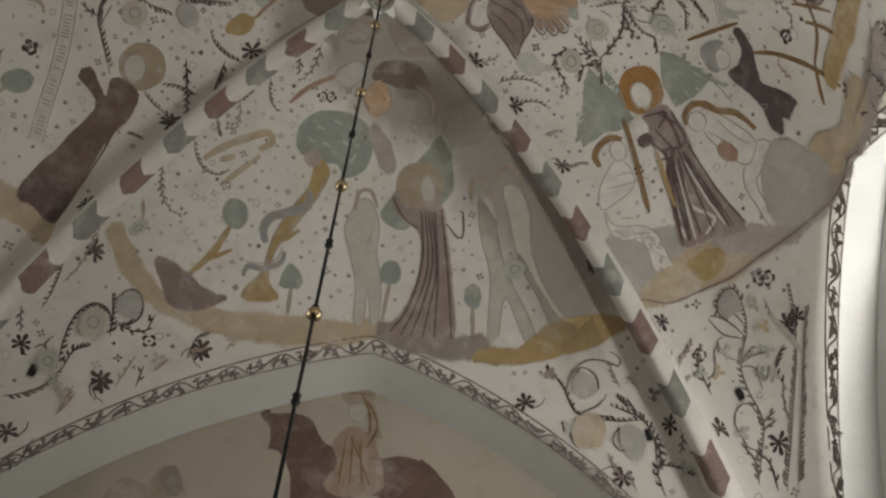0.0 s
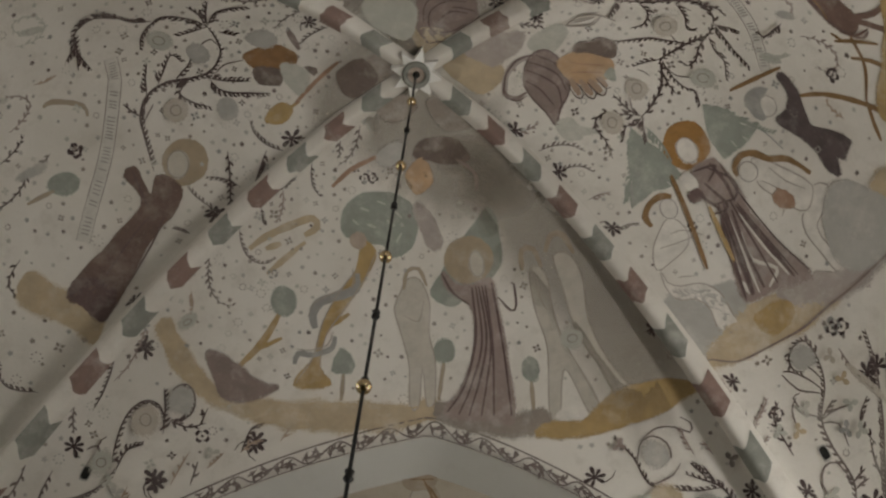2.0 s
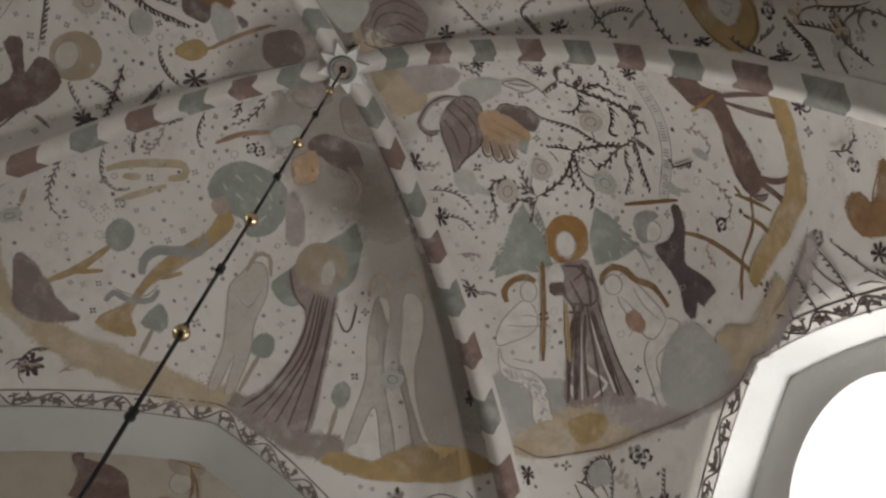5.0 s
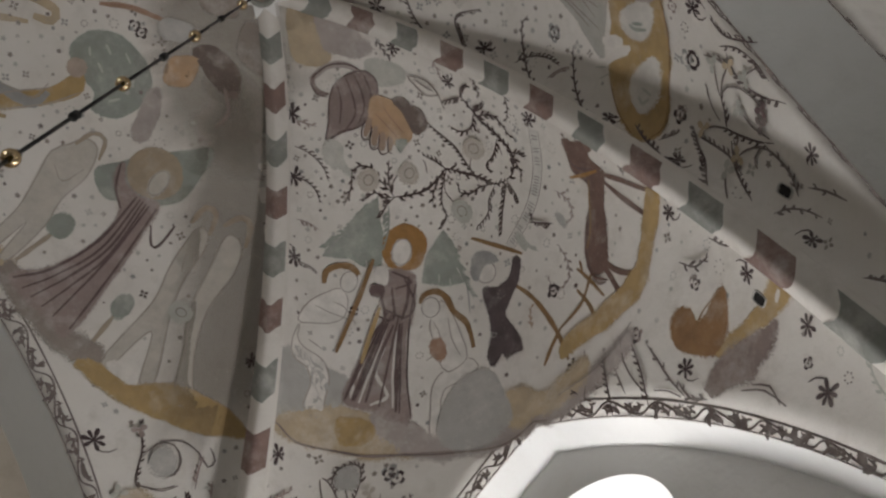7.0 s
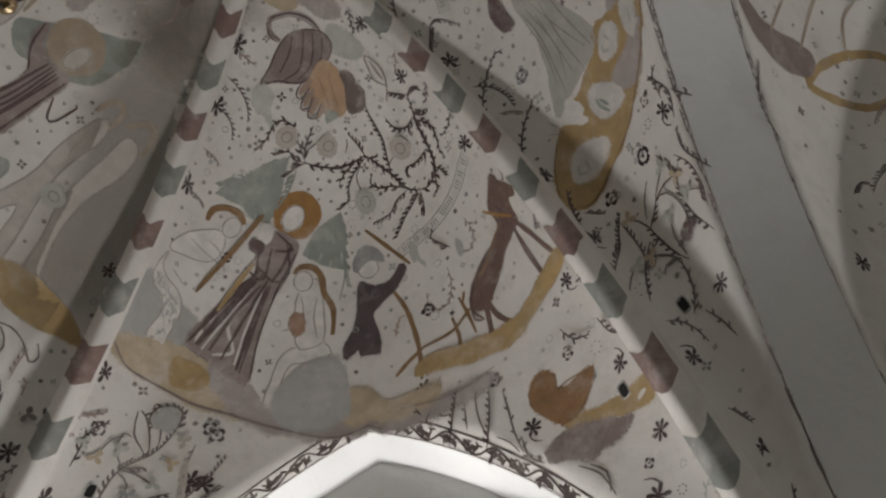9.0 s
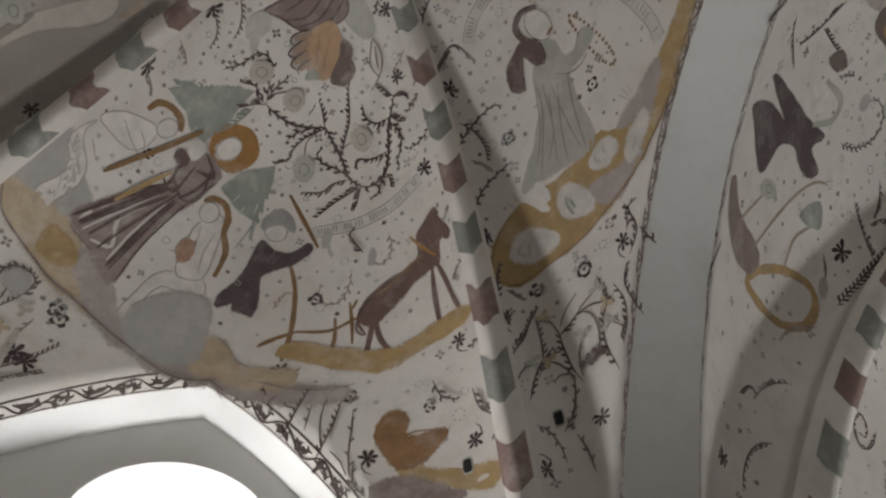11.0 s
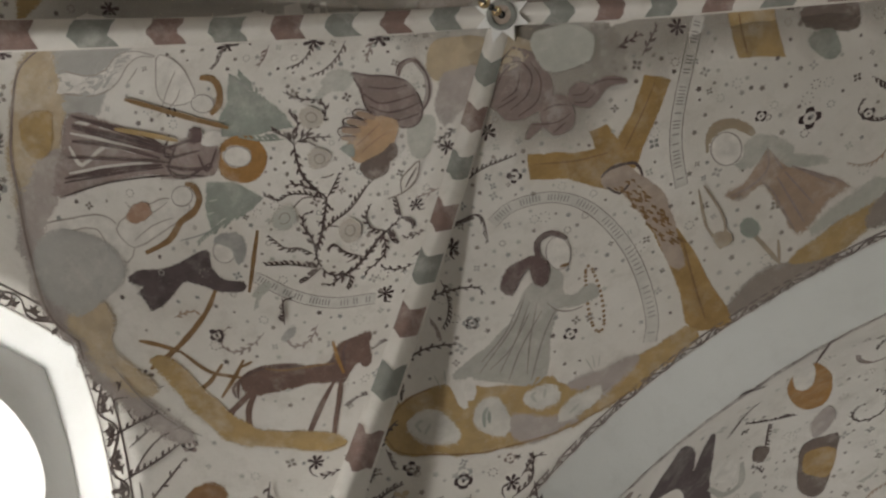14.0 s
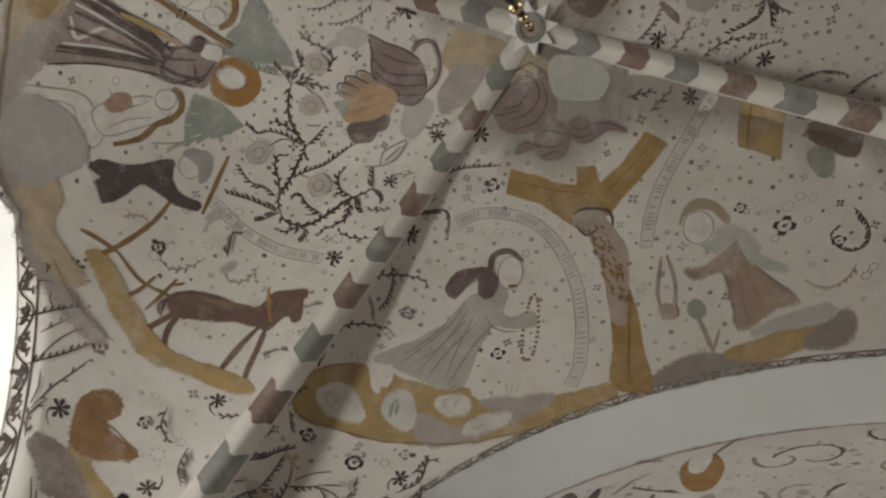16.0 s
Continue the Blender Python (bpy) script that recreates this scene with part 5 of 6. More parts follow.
oval("skin", (0.620, -1.407), (-0.071, -0.033), (0.041, -0.077))
stroke("plum", 0.047, (0.750, -1.384), (0.701, -1.290), (0.593, -1.295), (0.526, -1.376))
stroke("hair", 0.025, (0.655, -1.471), (0.597, -1.489))
fill("plum", (1.035, -1.353), (0.943, -1.302), (0.774, -1.328), (0.711, -1.419), (0.767, -1.487), (0.840, -1.458), (0.824, -1.363), (0.927, -1.393), (0.993, -1.423))

mural("rosary_painting", "loop of round brown beads painted in a hand")
beads("hair", (0.532, -1.564), (0.626, -1.695), (0.662, -1.784), (0.649, -1.819), (0.602, -1.808), (0.533, -1.706), (0.497, -1.579))

mural("painted_scroll", "arched text ribbon with illegible lettering")
scroll(0.077, (0.872, -1.021), (0.698, -1.023), (0.461, -1.130), (0.308, -1.301), (0.247, -1.535), (0.268, -1.730), (0.347, -1.902), (0.432, -1.974))

mural("painted_scroll", "upright text ribbon with illegible lettering")
scroll(0.080, (-0.944, -0.791), (-0.738, -0.972), (-0.485, -1.186), (-0.344, -1.335), (-0.224, -1.516))

mural("painted_saint", "praying figure in rust robe and green hood painted as plain shapes")
fill("rust_wash", (-0.396, -1.673), (-0.510, -1.674), (-0.659, -1.623), (-0.736, -1.579), (-0.757, -1.639), (-0.752, -1.716), (-0.776, -1.751), (-0.823, -1.815), (-0.864, -1.877), (-0.776, -1.886), (-0.673, -1.914), (-0.538, -1.935), (-0.548, -1.871), (-0.583, -1.771), (-0.576, -1.712), (-0.458, -1.713))
fill("green_wash", (-0.539, -1.568), (-0.712, -1.522), (-0.789, -1.569), (-0.825, -1.648), (-0.795, -1.679), (-0.898, -1.763), (-0.747, -1.710), (-0.733, -1.592), (-0.598, -1.618))
fill("halo_dim", (-0.465, -1.455), (-0.531, -1.372), (-0.637, -1.350), (-0.716, -1.396), (-0.746, -1.480), (-0.709, -1.504), (-0.676, -1.423), (-0.598, -1.397), (-0.518, -1.444))
oval("skin", (-0.559, -1.488), (-0.074, -0.032), (0.053, -0.073))
stroke("plum_wash", 0.012, (-0.590, -1.760), (-0.530, -1.934))
stroke("plum_wash", 0.012, (-0.657, -1.723), (-0.595, -1.923))
stroke("plum_wash", 0.012, (-0.705, -1.720), (-0.693, -1.884))
stroke("plum_wash", 0.012, (-0.752, -1.716), (-0.834, -1.862))
stroke("plum_wash", 0.012, (-0.768, -1.740), (-0.866, -1.867))
stroke("plum_wash", 0.012, (-0.730, -1.592), (-0.655, -1.671), (-0.530, -1.697), (-0.400, -1.685))
stroke("plum_wash", 0.012, (-0.582, -1.708), (-0.589, -1.772))
stroke("plum_wash", 0.012, (-0.724, -1.632), (-0.706, -1.707))

stroke("tan", 0.017, (-0.292, -1.577), (-0.190, -1.741), (-0.197, -1.823))
stroke("tan", 0.017, (-0.328, -1.576), (-0.304, -1.728), (-0.245, -1.814))
fill("tan", (-0.197, -1.791), (-0.264, -1.802), (-0.255, -1.843), (-0.180, -1.845))

mural("painted_plant", "small forked plant with green head")
stroke("tan", 0.026, (-0.364, -2.002), (-0.363, -1.904), (-0.357, -1.853))
stroke("tan", 0.019, (-0.368, -1.997), (-0.439, -1.928))
oval("green", (-0.365, -1.835), (-0.041, -0.014), (0.026, -0.031))

mural("painted_book", "ochre square panel painted below the rib")
fill("ochre", (-1.092, -0.839), (-1.274, -0.937), (-1.131, -1.264), (-1.040, -1.192), (-0.954, -1.128), round_off=False)
stroke("hair", 0.011, (-1.127, -0.879), (-1.003, -1.135))

mural("painted_animal", "dark brown animal shape painted below the rib")
fill("umber", (-1.331, -1.111), (-1.403, -1.108), (-1.486, -1.121), (-1.528, -1.222), (-1.453, -1.326), (-1.356, -1.261), (-1.312, -1.191))
fill("green", (-1.273, -1.260), (-1.376, -1.272), (-1.332, -1.394), (-1.259, -1.391))

mural("painted_cloud", "swirling mauve-brown clouds painted beside the boss")
fill("mauve", (0.436, -0.390), (0.345, -0.304), (0.220, -0.232), (0.088, -0.201), (-0.005, -0.276), (-0.004, -0.395), (0.004, -0.531), (0.100, -0.634), (0.260, -0.635), (0.379, -0.571), (0.419, -0.456))
stroke("plum", 0.011, (0.343, -0.525), (0.200, -0.518), (0.092, -0.439), (0.090, -0.320), (0.155, -0.276))
stroke("plum", 0.011, (0.354, -0.441), (0.235, -0.446), (0.150, -0.377))
stroke("plum", 0.011, (0.326, -0.591), (0.165, -0.591), (0.058, -0.491), (0.043, -0.358))
stroke("plum", 0.011, (0.347, -0.364), (0.245, -0.302), (0.161, -0.294))
stroke("plum", 0.011, (0.425, -0.394), (0.338, -0.307), (0.222, -0.239), (0.091, -0.208))
stroke("plum", 0.011, (0.402, -0.463), (0.307, -0.479), (0.247, -0.481))
fill("mauve", (0.279, -0.687), (0.231, -0.724), (0.189, -0.661), (0.076, -0.623), (-0.000, -0.689), (0.019, -0.799), (0.101, -0.866), (0.208, -0.829), (0.239, -0.748), (0.320, -0.750), (0.376, -0.738))
fill("mauve", (-0.048, -0.667), (-0.126, -0.668), (-0.181, -0.734), (-0.259, -0.734), (-0.350, -0.801), (-0.378, -0.848), (-0.272, -0.804), (-0.167, -0.829), (-0.085, -0.839), (-0.027, -0.781), (-0.012, -0.713))
stroke("plum", 0.01, (-0.042, -0.705), (-0.099, -0.744), (-0.161, -0.735))
stroke("plum", 0.01, (-0.020, -0.747), (-0.081, -0.795), (-0.163, -0.786))
stroke("plum", 0.01, (-0.181, -0.734), (-0.270, -0.758), (-0.367, -0.837))
stroke("plum", 0.01, (0.281, -0.694), (0.224, -0.738), (0.133, -0.786), (0.036, -0.793))
stroke("plum", 0.01, (0.171, -0.667), (0.097, -0.682), (0.023, -0.732))
stroke("plum", 0.01, (0.205, -0.822), (0.105, -0.819))

fill("green_wash", (-0.076, -0.239), (-0.313, -0.348), (-0.374, -0.478), (-0.266, -0.584), (-0.085, -0.531), (-0.003, -0.432))
fill("mauve_wash", (0.639, -0.190), (0.432, -0.137), (0.347, -0.142), (0.522, -0.300), (0.659, -0.308))

mural("painted_vine", "feathery vine sprays painted beside the rib")
spray((0.908, -0.712), (0.741, -0.705), (0.485, -0.783))
spray((1.161, -0.853), (1.033, -0.874), (0.904, -0.936), (0.953, -1.100))
spray((1.515, -1.107), (1.377, -1.121), (1.172, -1.242), (1.129, -1.318))
spray((1.755, -1.251), (1.587, -1.296), (1.385, -1.433))
spray((1.394, -0.861), (1.103, -0.863))
spray((-0.440, -0.642), (-0.625, -0.666))
spray((-0.541, -0.782), (-0.729, -0.685))

mural("painted_vine", "branching vine painted low on the vault cell")
spray((1.999, -1.930), (1.995, -1.886), (1.964, -1.839), (1.925, -1.805))
spray((1.936, -1.815), (1.863, -1.854), (1.799, -1.880))
spray((1.746, -2.059), (1.655, -2.063), (1.597, -2.042), (1.585, -2.000))
spray((1.419, -2.044), (1.300, -2.051), (1.254, -2.008), (1.186, -2.031))
spray((2.096, -1.578), (2.037, -1.643), (1.976, -1.666), (1.900, -1.701))
spray((1.949, -1.487), (1.884, -1.464), (1.821, -1.466))
spray((1.865, -1.377), (1.808, -1.361))
stroke("vine_soft", 0.011, (1.936, -1.815), (1.920, -1.780), (1.923, -1.742))
stroke("vine_soft", 0.011, (1.799, -1.880), (1.728, -1.910), (1.666, -1.939))
stroke("vine_soft", 0.011, (1.797, -1.886), (1.728, -1.933), (1.674, -1.981))
stroke("vine_soft", 0.011, (1.801, -1.882), (1.763, -1.929), (1.775, -1.965), (1.820, -1.980), (1.854, -1.980))
stroke("vine_soft", 0.011, (1.904, -1.815), (1.833, -1.829), (1.739, -1.865))
stroke("vine_soft", 0.011, (2.009, -1.891), (2.022, -1.831), (2.041, -1.788))
stroke("vine_soft", 0.011, (2.011, -1.893), (2.052, -1.838), (2.092, -1.816))
stroke("vine_soft", 0.011, (1.981, -1.933), (1.930, -1.909), (1.861, -1.914))
stroke("vine_soft", 0.011, (1.712, -2.019), (1.691, -2.049), (1.688, -2.069))
stroke("vine_soft", 0.011, (2.144, -1.624), (2.106, -1.672), (2.081, -1.706))
for x, y, colour in ((1.924, -1.734, "ochre_wash"), (1.656, -1.943, "green_wash"), (1.669, -1.988, "ochre_wash"), (1.856, -1.911, "green_wash"), (1.732, -2.005, "green_wash"), (2.041, -1.788, "ochre_wash"), (2.081, -1.706, "green_wash"), (1.858, -1.983, "plum"), (1.927, -1.945, "vine_soft")):
    trefoil(x, y, 0.05, colour)

mural("painted_robed_figure", "dark brown robed haloed figure painted as plain shapes")
oval("halo_dim", (-1.649, 0.596), (0.148, 0.014), (0.010, 0.140))
oval("skin_dim", (-1.695, 0.608), (0.069, 0.008), (0.006, 0.084))
fill("brown_robe", (-2.229, 1.117), (-2.053, 0.957), (-1.904, 0.791), (-2.021, 0.608), (-1.968, 0.570), (-1.908, 0.669), (-1.846, 0.756), (-1.827, 0.657), (-1.747, 0.677), (-1.662, 0.763), (-1.689, 0.887), (-1.767, 0.949), (-1.836, 1.033), (-1.908, 1.189), (-1.962, 1.276), (-2.003, 1.300), (-2.139, 1.225))
fill("plum", (-2.229, 1.117), (-2.169, 1.091), (-1.968, 1.203), (-1.962, 1.276), (-2.003, 1.300), (-2.139, 1.225))
stroke("plum", 0.012, (-1.974, 0.590), (-1.903, 0.747), (-1.846, 0.848))
stroke("plum", 0.012, (-1.845, 0.878), (-1.944, 0.979), (-2.047, 1.118))
stroke("plum", 0.012, (-1.758, 0.901), (-1.805, 1.023), (-1.901, 1.184))

mural("painted_scroll", "pale vertical text ribbon with illegible lettering")
scroll(0.092, (-2.056, -0.172), (-2.091, 0.210), (-2.121, 0.472), (-2.174, 0.738), (-2.197, 0.905))

mural("painted_vine", "curling vine with rosettes painted above robed figure")
spray((-1.844, 0.625), (-1.903, 0.413), (-1.932, 0.269), (-1.894, 0.147), (-1.783, 0.080), (-1.608, 0.063), (-1.480, 0.021), (-1.395, -0.115), (-1.403, -0.226), (-1.444, -0.334), width=0.02)
spray((-1.932, 0.269), (-1.982, 0.227), (-2.031, 0.168), leaf=0.042)
spray((-1.894, 0.147), (-1.902, 0.019), (-1.875, -0.087), leaf=0.042)
spray((-1.832, 0.096), (-1.786, -0.015), (-1.719, -0.126), (-1.658, -0.059), leaf=0.042)
spray((-1.715, 0.063), (-1.625, -0.037), (-1.602, -0.083), leaf=0.042)
spray((-1.626, 0.071), (-1.691, 0.156), (-1.596, 0.231), (-1.482, 0.267), leaf=0.042)
spray((-1.534, 0.061), (-1.381, 0.093), (-1.205, 0.100), leaf=0.042)
spray((-1.496, 0.079), (-1.376, 0.169), (-1.060, 0.186), leaf=0.042)
spray((-1.444, -0.334), (-1.524, -0.395), (-1.687, -0.434), (-1.775, -0.391), (-1.854, -0.306), (-1.888, -0.199), leaf=0.042)
spray((-1.444, -0.334), (-1.537, -0.307), (-1.647, -0.273), leaf=0.042)
spray((-1.443, -0.342), (-1.357, -0.448), (-1.151, -0.488), leaf=0.042)
spray((-1.441, -0.356), (-1.425, -0.466), (-1.397, -0.532), leaf=0.042)
spray((-1.444, -0.334), (-1.482, -0.441), (-1.540, -0.503), leaf=0.042)
spray((-1.377, -0.294), (-1.269, -0.258), leaf=0.042)
spray((-1.771, -0.412), (-1.877, -0.424), (-1.965, -0.485), leaf=0.042)
spray((-1.942, -0.462), (-2.057, -0.494), (-2.161, -0.425), (-2.195, -0.306), (-2.184, -0.196), (-2.166, -0.114), leaf=0.042)
spray((-2.191, -0.326), (-2.265, -0.217), leaf=0.042)
stroke("vine_soft", 0.01, (-1.400, -0.182), (-1.438, -0.237), (-1.509, -0.198), (-1.525, -0.117), (-1.484, -0.088))
stroke("vine_soft", 0.01, (-1.913, 0.306), (-1.886, 0.256), (-1.858, 0.204))
stroke("vine_soft", 0.01, (-1.459, 0.058), (-1.384, -0.027), (-1.246, -0.060))

spray((-1.366, 0.560), (-1.309, 0.869))
spray((-1.089, 0.566), (-1.149, 0.755))
spray((-2.225, -0.142), (-2.175, -0.390))
oval("slate_wash", (-1.542, -0.130), (0.069, 0.007), (0.001, 0.069))
oval("green_wash", (-1.766, -0.260), (0.069, 0.007), (0.001, 0.069))
oval("slate_wash", (-1.367, 0.282), (0.069, 0.007), (0.001, 0.069))
oval("tan_wash", (-1.718, 0.266), (0.069, 0.007), (0.001, 0.069))

mural("painted_cloud", "ochre and umber cloud creature painted near the boss")
fill("bird", (-1.239, -0.087), (-1.032, -0.180), (-0.863, -0.096), (-0.931, 0.015), (-1.132, 0.032))
fill("umber", (-1.179, 0.010), (-0.992, 0.017), (-0.994, 0.124), (-1.154, 0.107))
fill("green_wash", (-0.969, -0.026), (-0.791, 0.038), (-0.845, 0.199), (-0.953, 0.095))
fill("umber", (-0.575, 0.042), (-0.402, -0.081), (-0.290, 0.050), (-0.383, 0.197), (-0.519, 0.189))
fill("slate_wash", (-1.198, -0.245), (-1.057, -0.291), (-0.991, -0.203), (-1.113, -0.156))
stroke("mauve", 0.050, (-0.903, -0.294), (-0.839, -0.142))
fill("umber", (-0.809, -0.010), (-0.729, 0.008), (-0.750, 0.057))

mural("painted_tree", "grey-green round tree painted on the vault")
oval("green", (-2.310, 0.538), (0.065, 0.031), (0.003, 0.064))
stroke("tan", 0.032, (-2.454, 0.566), (-2.351, 0.556))

mural("painted_bird", "small ochre bird painted on limewash")
fill("ochre", (-1.088, 0.329), (-0.983, 0.252), (-0.906, 0.301), (-0.974, 0.386), (-1.095, 0.386))
stroke("ochre", 0.021, (-0.935, 0.290), (-0.854, 0.242))

mural("painted_ground", "pale ochre ground painted below robed figure")
fill("ochre_wash", (-2.425, 0.932), (-2.269, 1.099), (-1.985, 1.306), (-2.057, 1.352), (-2.402, 1.099))

mural("painted_figure", "faint bowed head with tan hair painted plain")
stroke("tan", 0.037, (-2.405, 0.049), (-2.367, 0.034), (-2.234, 0.113), (-2.213, 0.188))

mural("painted_winged_figure", "dark winged figure painted beyond the white arch")
fill("coat", (1.004, -2.746), (0.731, -2.576), (0.630, -2.525), (0.630, -2.670), (0.737, -2.839), (0.487, -2.626), (0.570, -2.808), (0.722, -3.028), (0.837, -3.235), (0.898, -3.145), (1.049, -3.253), (1.053, -3.132), (0.893, -2.994), (0.868, -2.855))
stroke("grey_robe", 0.052, (0.766, -3.103), (0.742, -3.261), (0.616, -3.283), (0.508, -3.106))
oval("skin", (0.614, -3.068), (-0.028, -0.098), (0.075, -0.074))

mural("painted_rock", "ochre loop of ground painted beside the arch")
stroke("ochre", 0.059, (1.514, -2.833), (1.537, -3.053), (1.623, -3.292), (1.713, -3.359), (1.796, -3.282), (1.784, -3.102), (1.684, -2.929), (1.552, -2.789), closed=True)
fill("mauve", (1.049, -2.488), (0.987, -2.517), (1.185, -2.625), (1.442, -2.866), (1.512, -2.797), (1.350, -2.616))
stroke("tan", 0.021, (1.224, -2.643), (1.164, -2.746), (1.115, -2.837))
stroke("tan", 0.023, (1.387, -2.808), (1.175, -3.081), (1.101, -3.243), (1.110, -3.346))
stroke("tan", 0.023, (1.526, -3.095), (1.394, -3.153), (1.343, -3.274))
fill("green", (1.272, -3.164), (1.214, -3.322), (1.362, -3.354))
oval("green_wash", (1.104, -2.843), (-0.002, -0.051), (0.048, -0.043))

mural("painted_haloed_figure", "haloed figure and dark cloud painted on next bay")
oval("halo", (-0.100, -2.816), (-0.068, -0.191), (0.111, -0.171))
oval("skin", (-0.108, -2.664), (-0.029, -0.105), (0.062, -0.113))
stroke("plum", 0.023, (-0.202, -2.596), (-0.318, -2.450))
fill("umber", (0.155, -3.345), (0.024, -3.388), (-0.042, -3.487), (0.264, -3.852), (0.372, -3.733), (0.278, -3.518))
fill("trunk", (0.165, -3.436), (0.018, -3.561), (0.170, -3.746), (0.265, -3.586))
fill("mauve_wash", (-0.114, -3.130), (-0.086, -3.273), (0.066, -3.342), (0.018, -3.180))
fill("green_wash", (0.615, -3.677), (0.523, -3.736), (0.661, -3.843), (0.704, -3.735))

mural("painted_vine", "dark vine painted on neighbouring bay")
spray((0.155, -2.636), (0.281, -2.678), (0.437, -2.778))
spray((0.054, -3.026), (0.231, -2.870), (0.322, -2.760))
spray((0.221, -2.404), (0.091, -2.511))
spray((0.218, -2.916), (0.357, -3.151))
spray((1.709, -3.500), (1.444, -3.846), (1.110, -4.175), (0.843, -4.373))
spray((1.483, -3.773), (1.207, -3.612))
spray((1.272, -3.964), (0.952, -3.918))
spray((1.603, -2.459), (1.413, -2.414), (1.286, -2.498))
fill("umber", (0.385, -3.059), (0.334, -3.157), (0.417, -3.234), (0.449, -3.164))

mural("painted_rider_horse", "dark brown horse painted on the end wall", wall=True)
fill("horse", (-0.495, 5.928), (-0.384, 5.968), (-0.183, 5.940), (-0.039, 5.723), (0.275, 5.635), (0.501, 5.676), (0.715, 5.563), (0.831, 5.342), (0.631, 5.276), (0.300, 5.331), (0.018, 5.255), (-0.187, 5.189), (-0.246, 5.455), (-0.349, 5.637), (-0.415, 5.644), (-0.427, 5.805))
fill("horse", (-0.530, 5.950), (-0.475, 5.995), (-0.467, 5.878))
fill("rust_wash", (-0.001, 5.727), (0.097, 5.894), (0.261, 5.810), (0.340, 5.381), (0.008, 5.335), (0.053, 5.585))
stroke("hair", 0.012, (0.083, 5.840), (0.074, 5.398))
stroke("hair", 0.012, (0.184, 5.800), (0.221, 5.391))
oval("skin_dim", (0.141, 6.050), (0.071, 0.009), (0.009, -0.096))
fill("tan", (0.019, 6.254), (0.230, 6.282), (0.213, 6.148), (0.053, 6.128))
stroke("tan", 0.057, (0.211, 6.170), (0.265, 5.995), (0.307, 5.815))
stroke("hair", 0.012, (0.082, 5.737), (0.069, 5.443))
stroke("hair", 0.012, (0.126, 5.793), (0.147, 5.396))
stroke("hair", 0.012, (0.167, 5.772), (0.241, 5.378))
stroke("hair", 0.012, (0.112, 5.817), (0.275, 5.410))
stroke("hair", 0.012, (0.055, 6.218), (0.226, 6.229))
stroke("hair", 0.02, (0.191, 6.167), (0.263, 6.021), (0.285, 5.890), (0.229, 5.728))
stroke("hair", 0.02, (0.153, 6.219), (0.221, 6.043), (0.238, 5.848))
stroke("horse", 0.04, (0.598, 5.656), (0.696, 5.551), (0.767, 5.389))

mural("painted_beast", "faded tan beast painted on the end wall", wall=True)
fill("tan", (-1.339, 5.110), (-1.274, 5.294), (-1.122, 5.257), (-1.059, 5.420), (-0.929, 5.333), (-0.841, 5.120), (-1.131, 5.047))
stroke("hair", 0.019, (-1.039, 5.413), (-0.975, 5.237))
fill("umber_wash", (-1.062, 5.364), (-0.986, 5.419), (-0.900, 5.245), (-0.964, 5.194))

mural("painted_vine", "branching vine with small leaves painted low beside the arch")
spray((2.179, -1.709), (2.090, -1.734), (1.984, -1.797))
spray((1.834, -2.055), (1.801, -1.995), (1.708, -1.981), (1.616, -2.004))
spray((1.584, -2.114), (1.547, -2.043), (1.458, -2.036))
spray((1.303, -2.129), (1.288, -2.060))

mural("painted_vine", "curling stems painted above the window border")
spray((2.802, -0.612), (2.761, -0.611), (2.709, -0.617), leaf=0.03, colour="vine_soft")
spray((2.805, -0.912), (2.773, -0.877), (2.729, -0.863), (2.693, -0.847), leaf=0.03, colour="vine_soft")
spray((2.806, -1.011), (2.807, -0.932), (2.774, -0.913), leaf=0.03, colour="vine_soft")
stroke("vine_soft", 0.01, (2.809, -0.732), (2.774, -0.691), (2.732, -0.681), (2.675, -0.717))
stroke("vine_soft", 0.01, (2.807, -0.891), (2.796, -0.843), (2.796, -0.775))
stroke("vine_soft", 0.01, (2.790, -1.300), (2.760, -1.303), (2.765, -1.234))
stroke("vine_soft", 0.01, (2.790, -1.320), (2.771, -1.274), (2.780, -1.177))
stroke("vine_soft", 0.01, (2.814, -0.409), (2.804, -0.372), (2.778, -0.408))
spray((2.108, -1.746), (2.036, -1.751), (1.980, -1.720), (1.940, -1.690), leaf=0.03, colour="vine_soft")
spray((2.033, -1.775), (1.974, -1.835), leaf=0.03, colour="vine_soft")
spray((2.185, -1.878), (2.101, -1.910), (2.024, -1.900), (2.018, -1.855), leaf=0.03, colour="vine_soft")
spray((2.177, -2.005), (2.157, -1.972), (2.153, -1.928), leaf=0.03, colour="vine_soft")
spray((1.687, -1.984), (1.635, -1.965), (1.611, -1.934), leaf=0.03, colour="vine_soft")
spray((1.343, -2.022), (1.281, -2.012), (1.243, -1.994), leaf=0.03, colour="vine_soft")

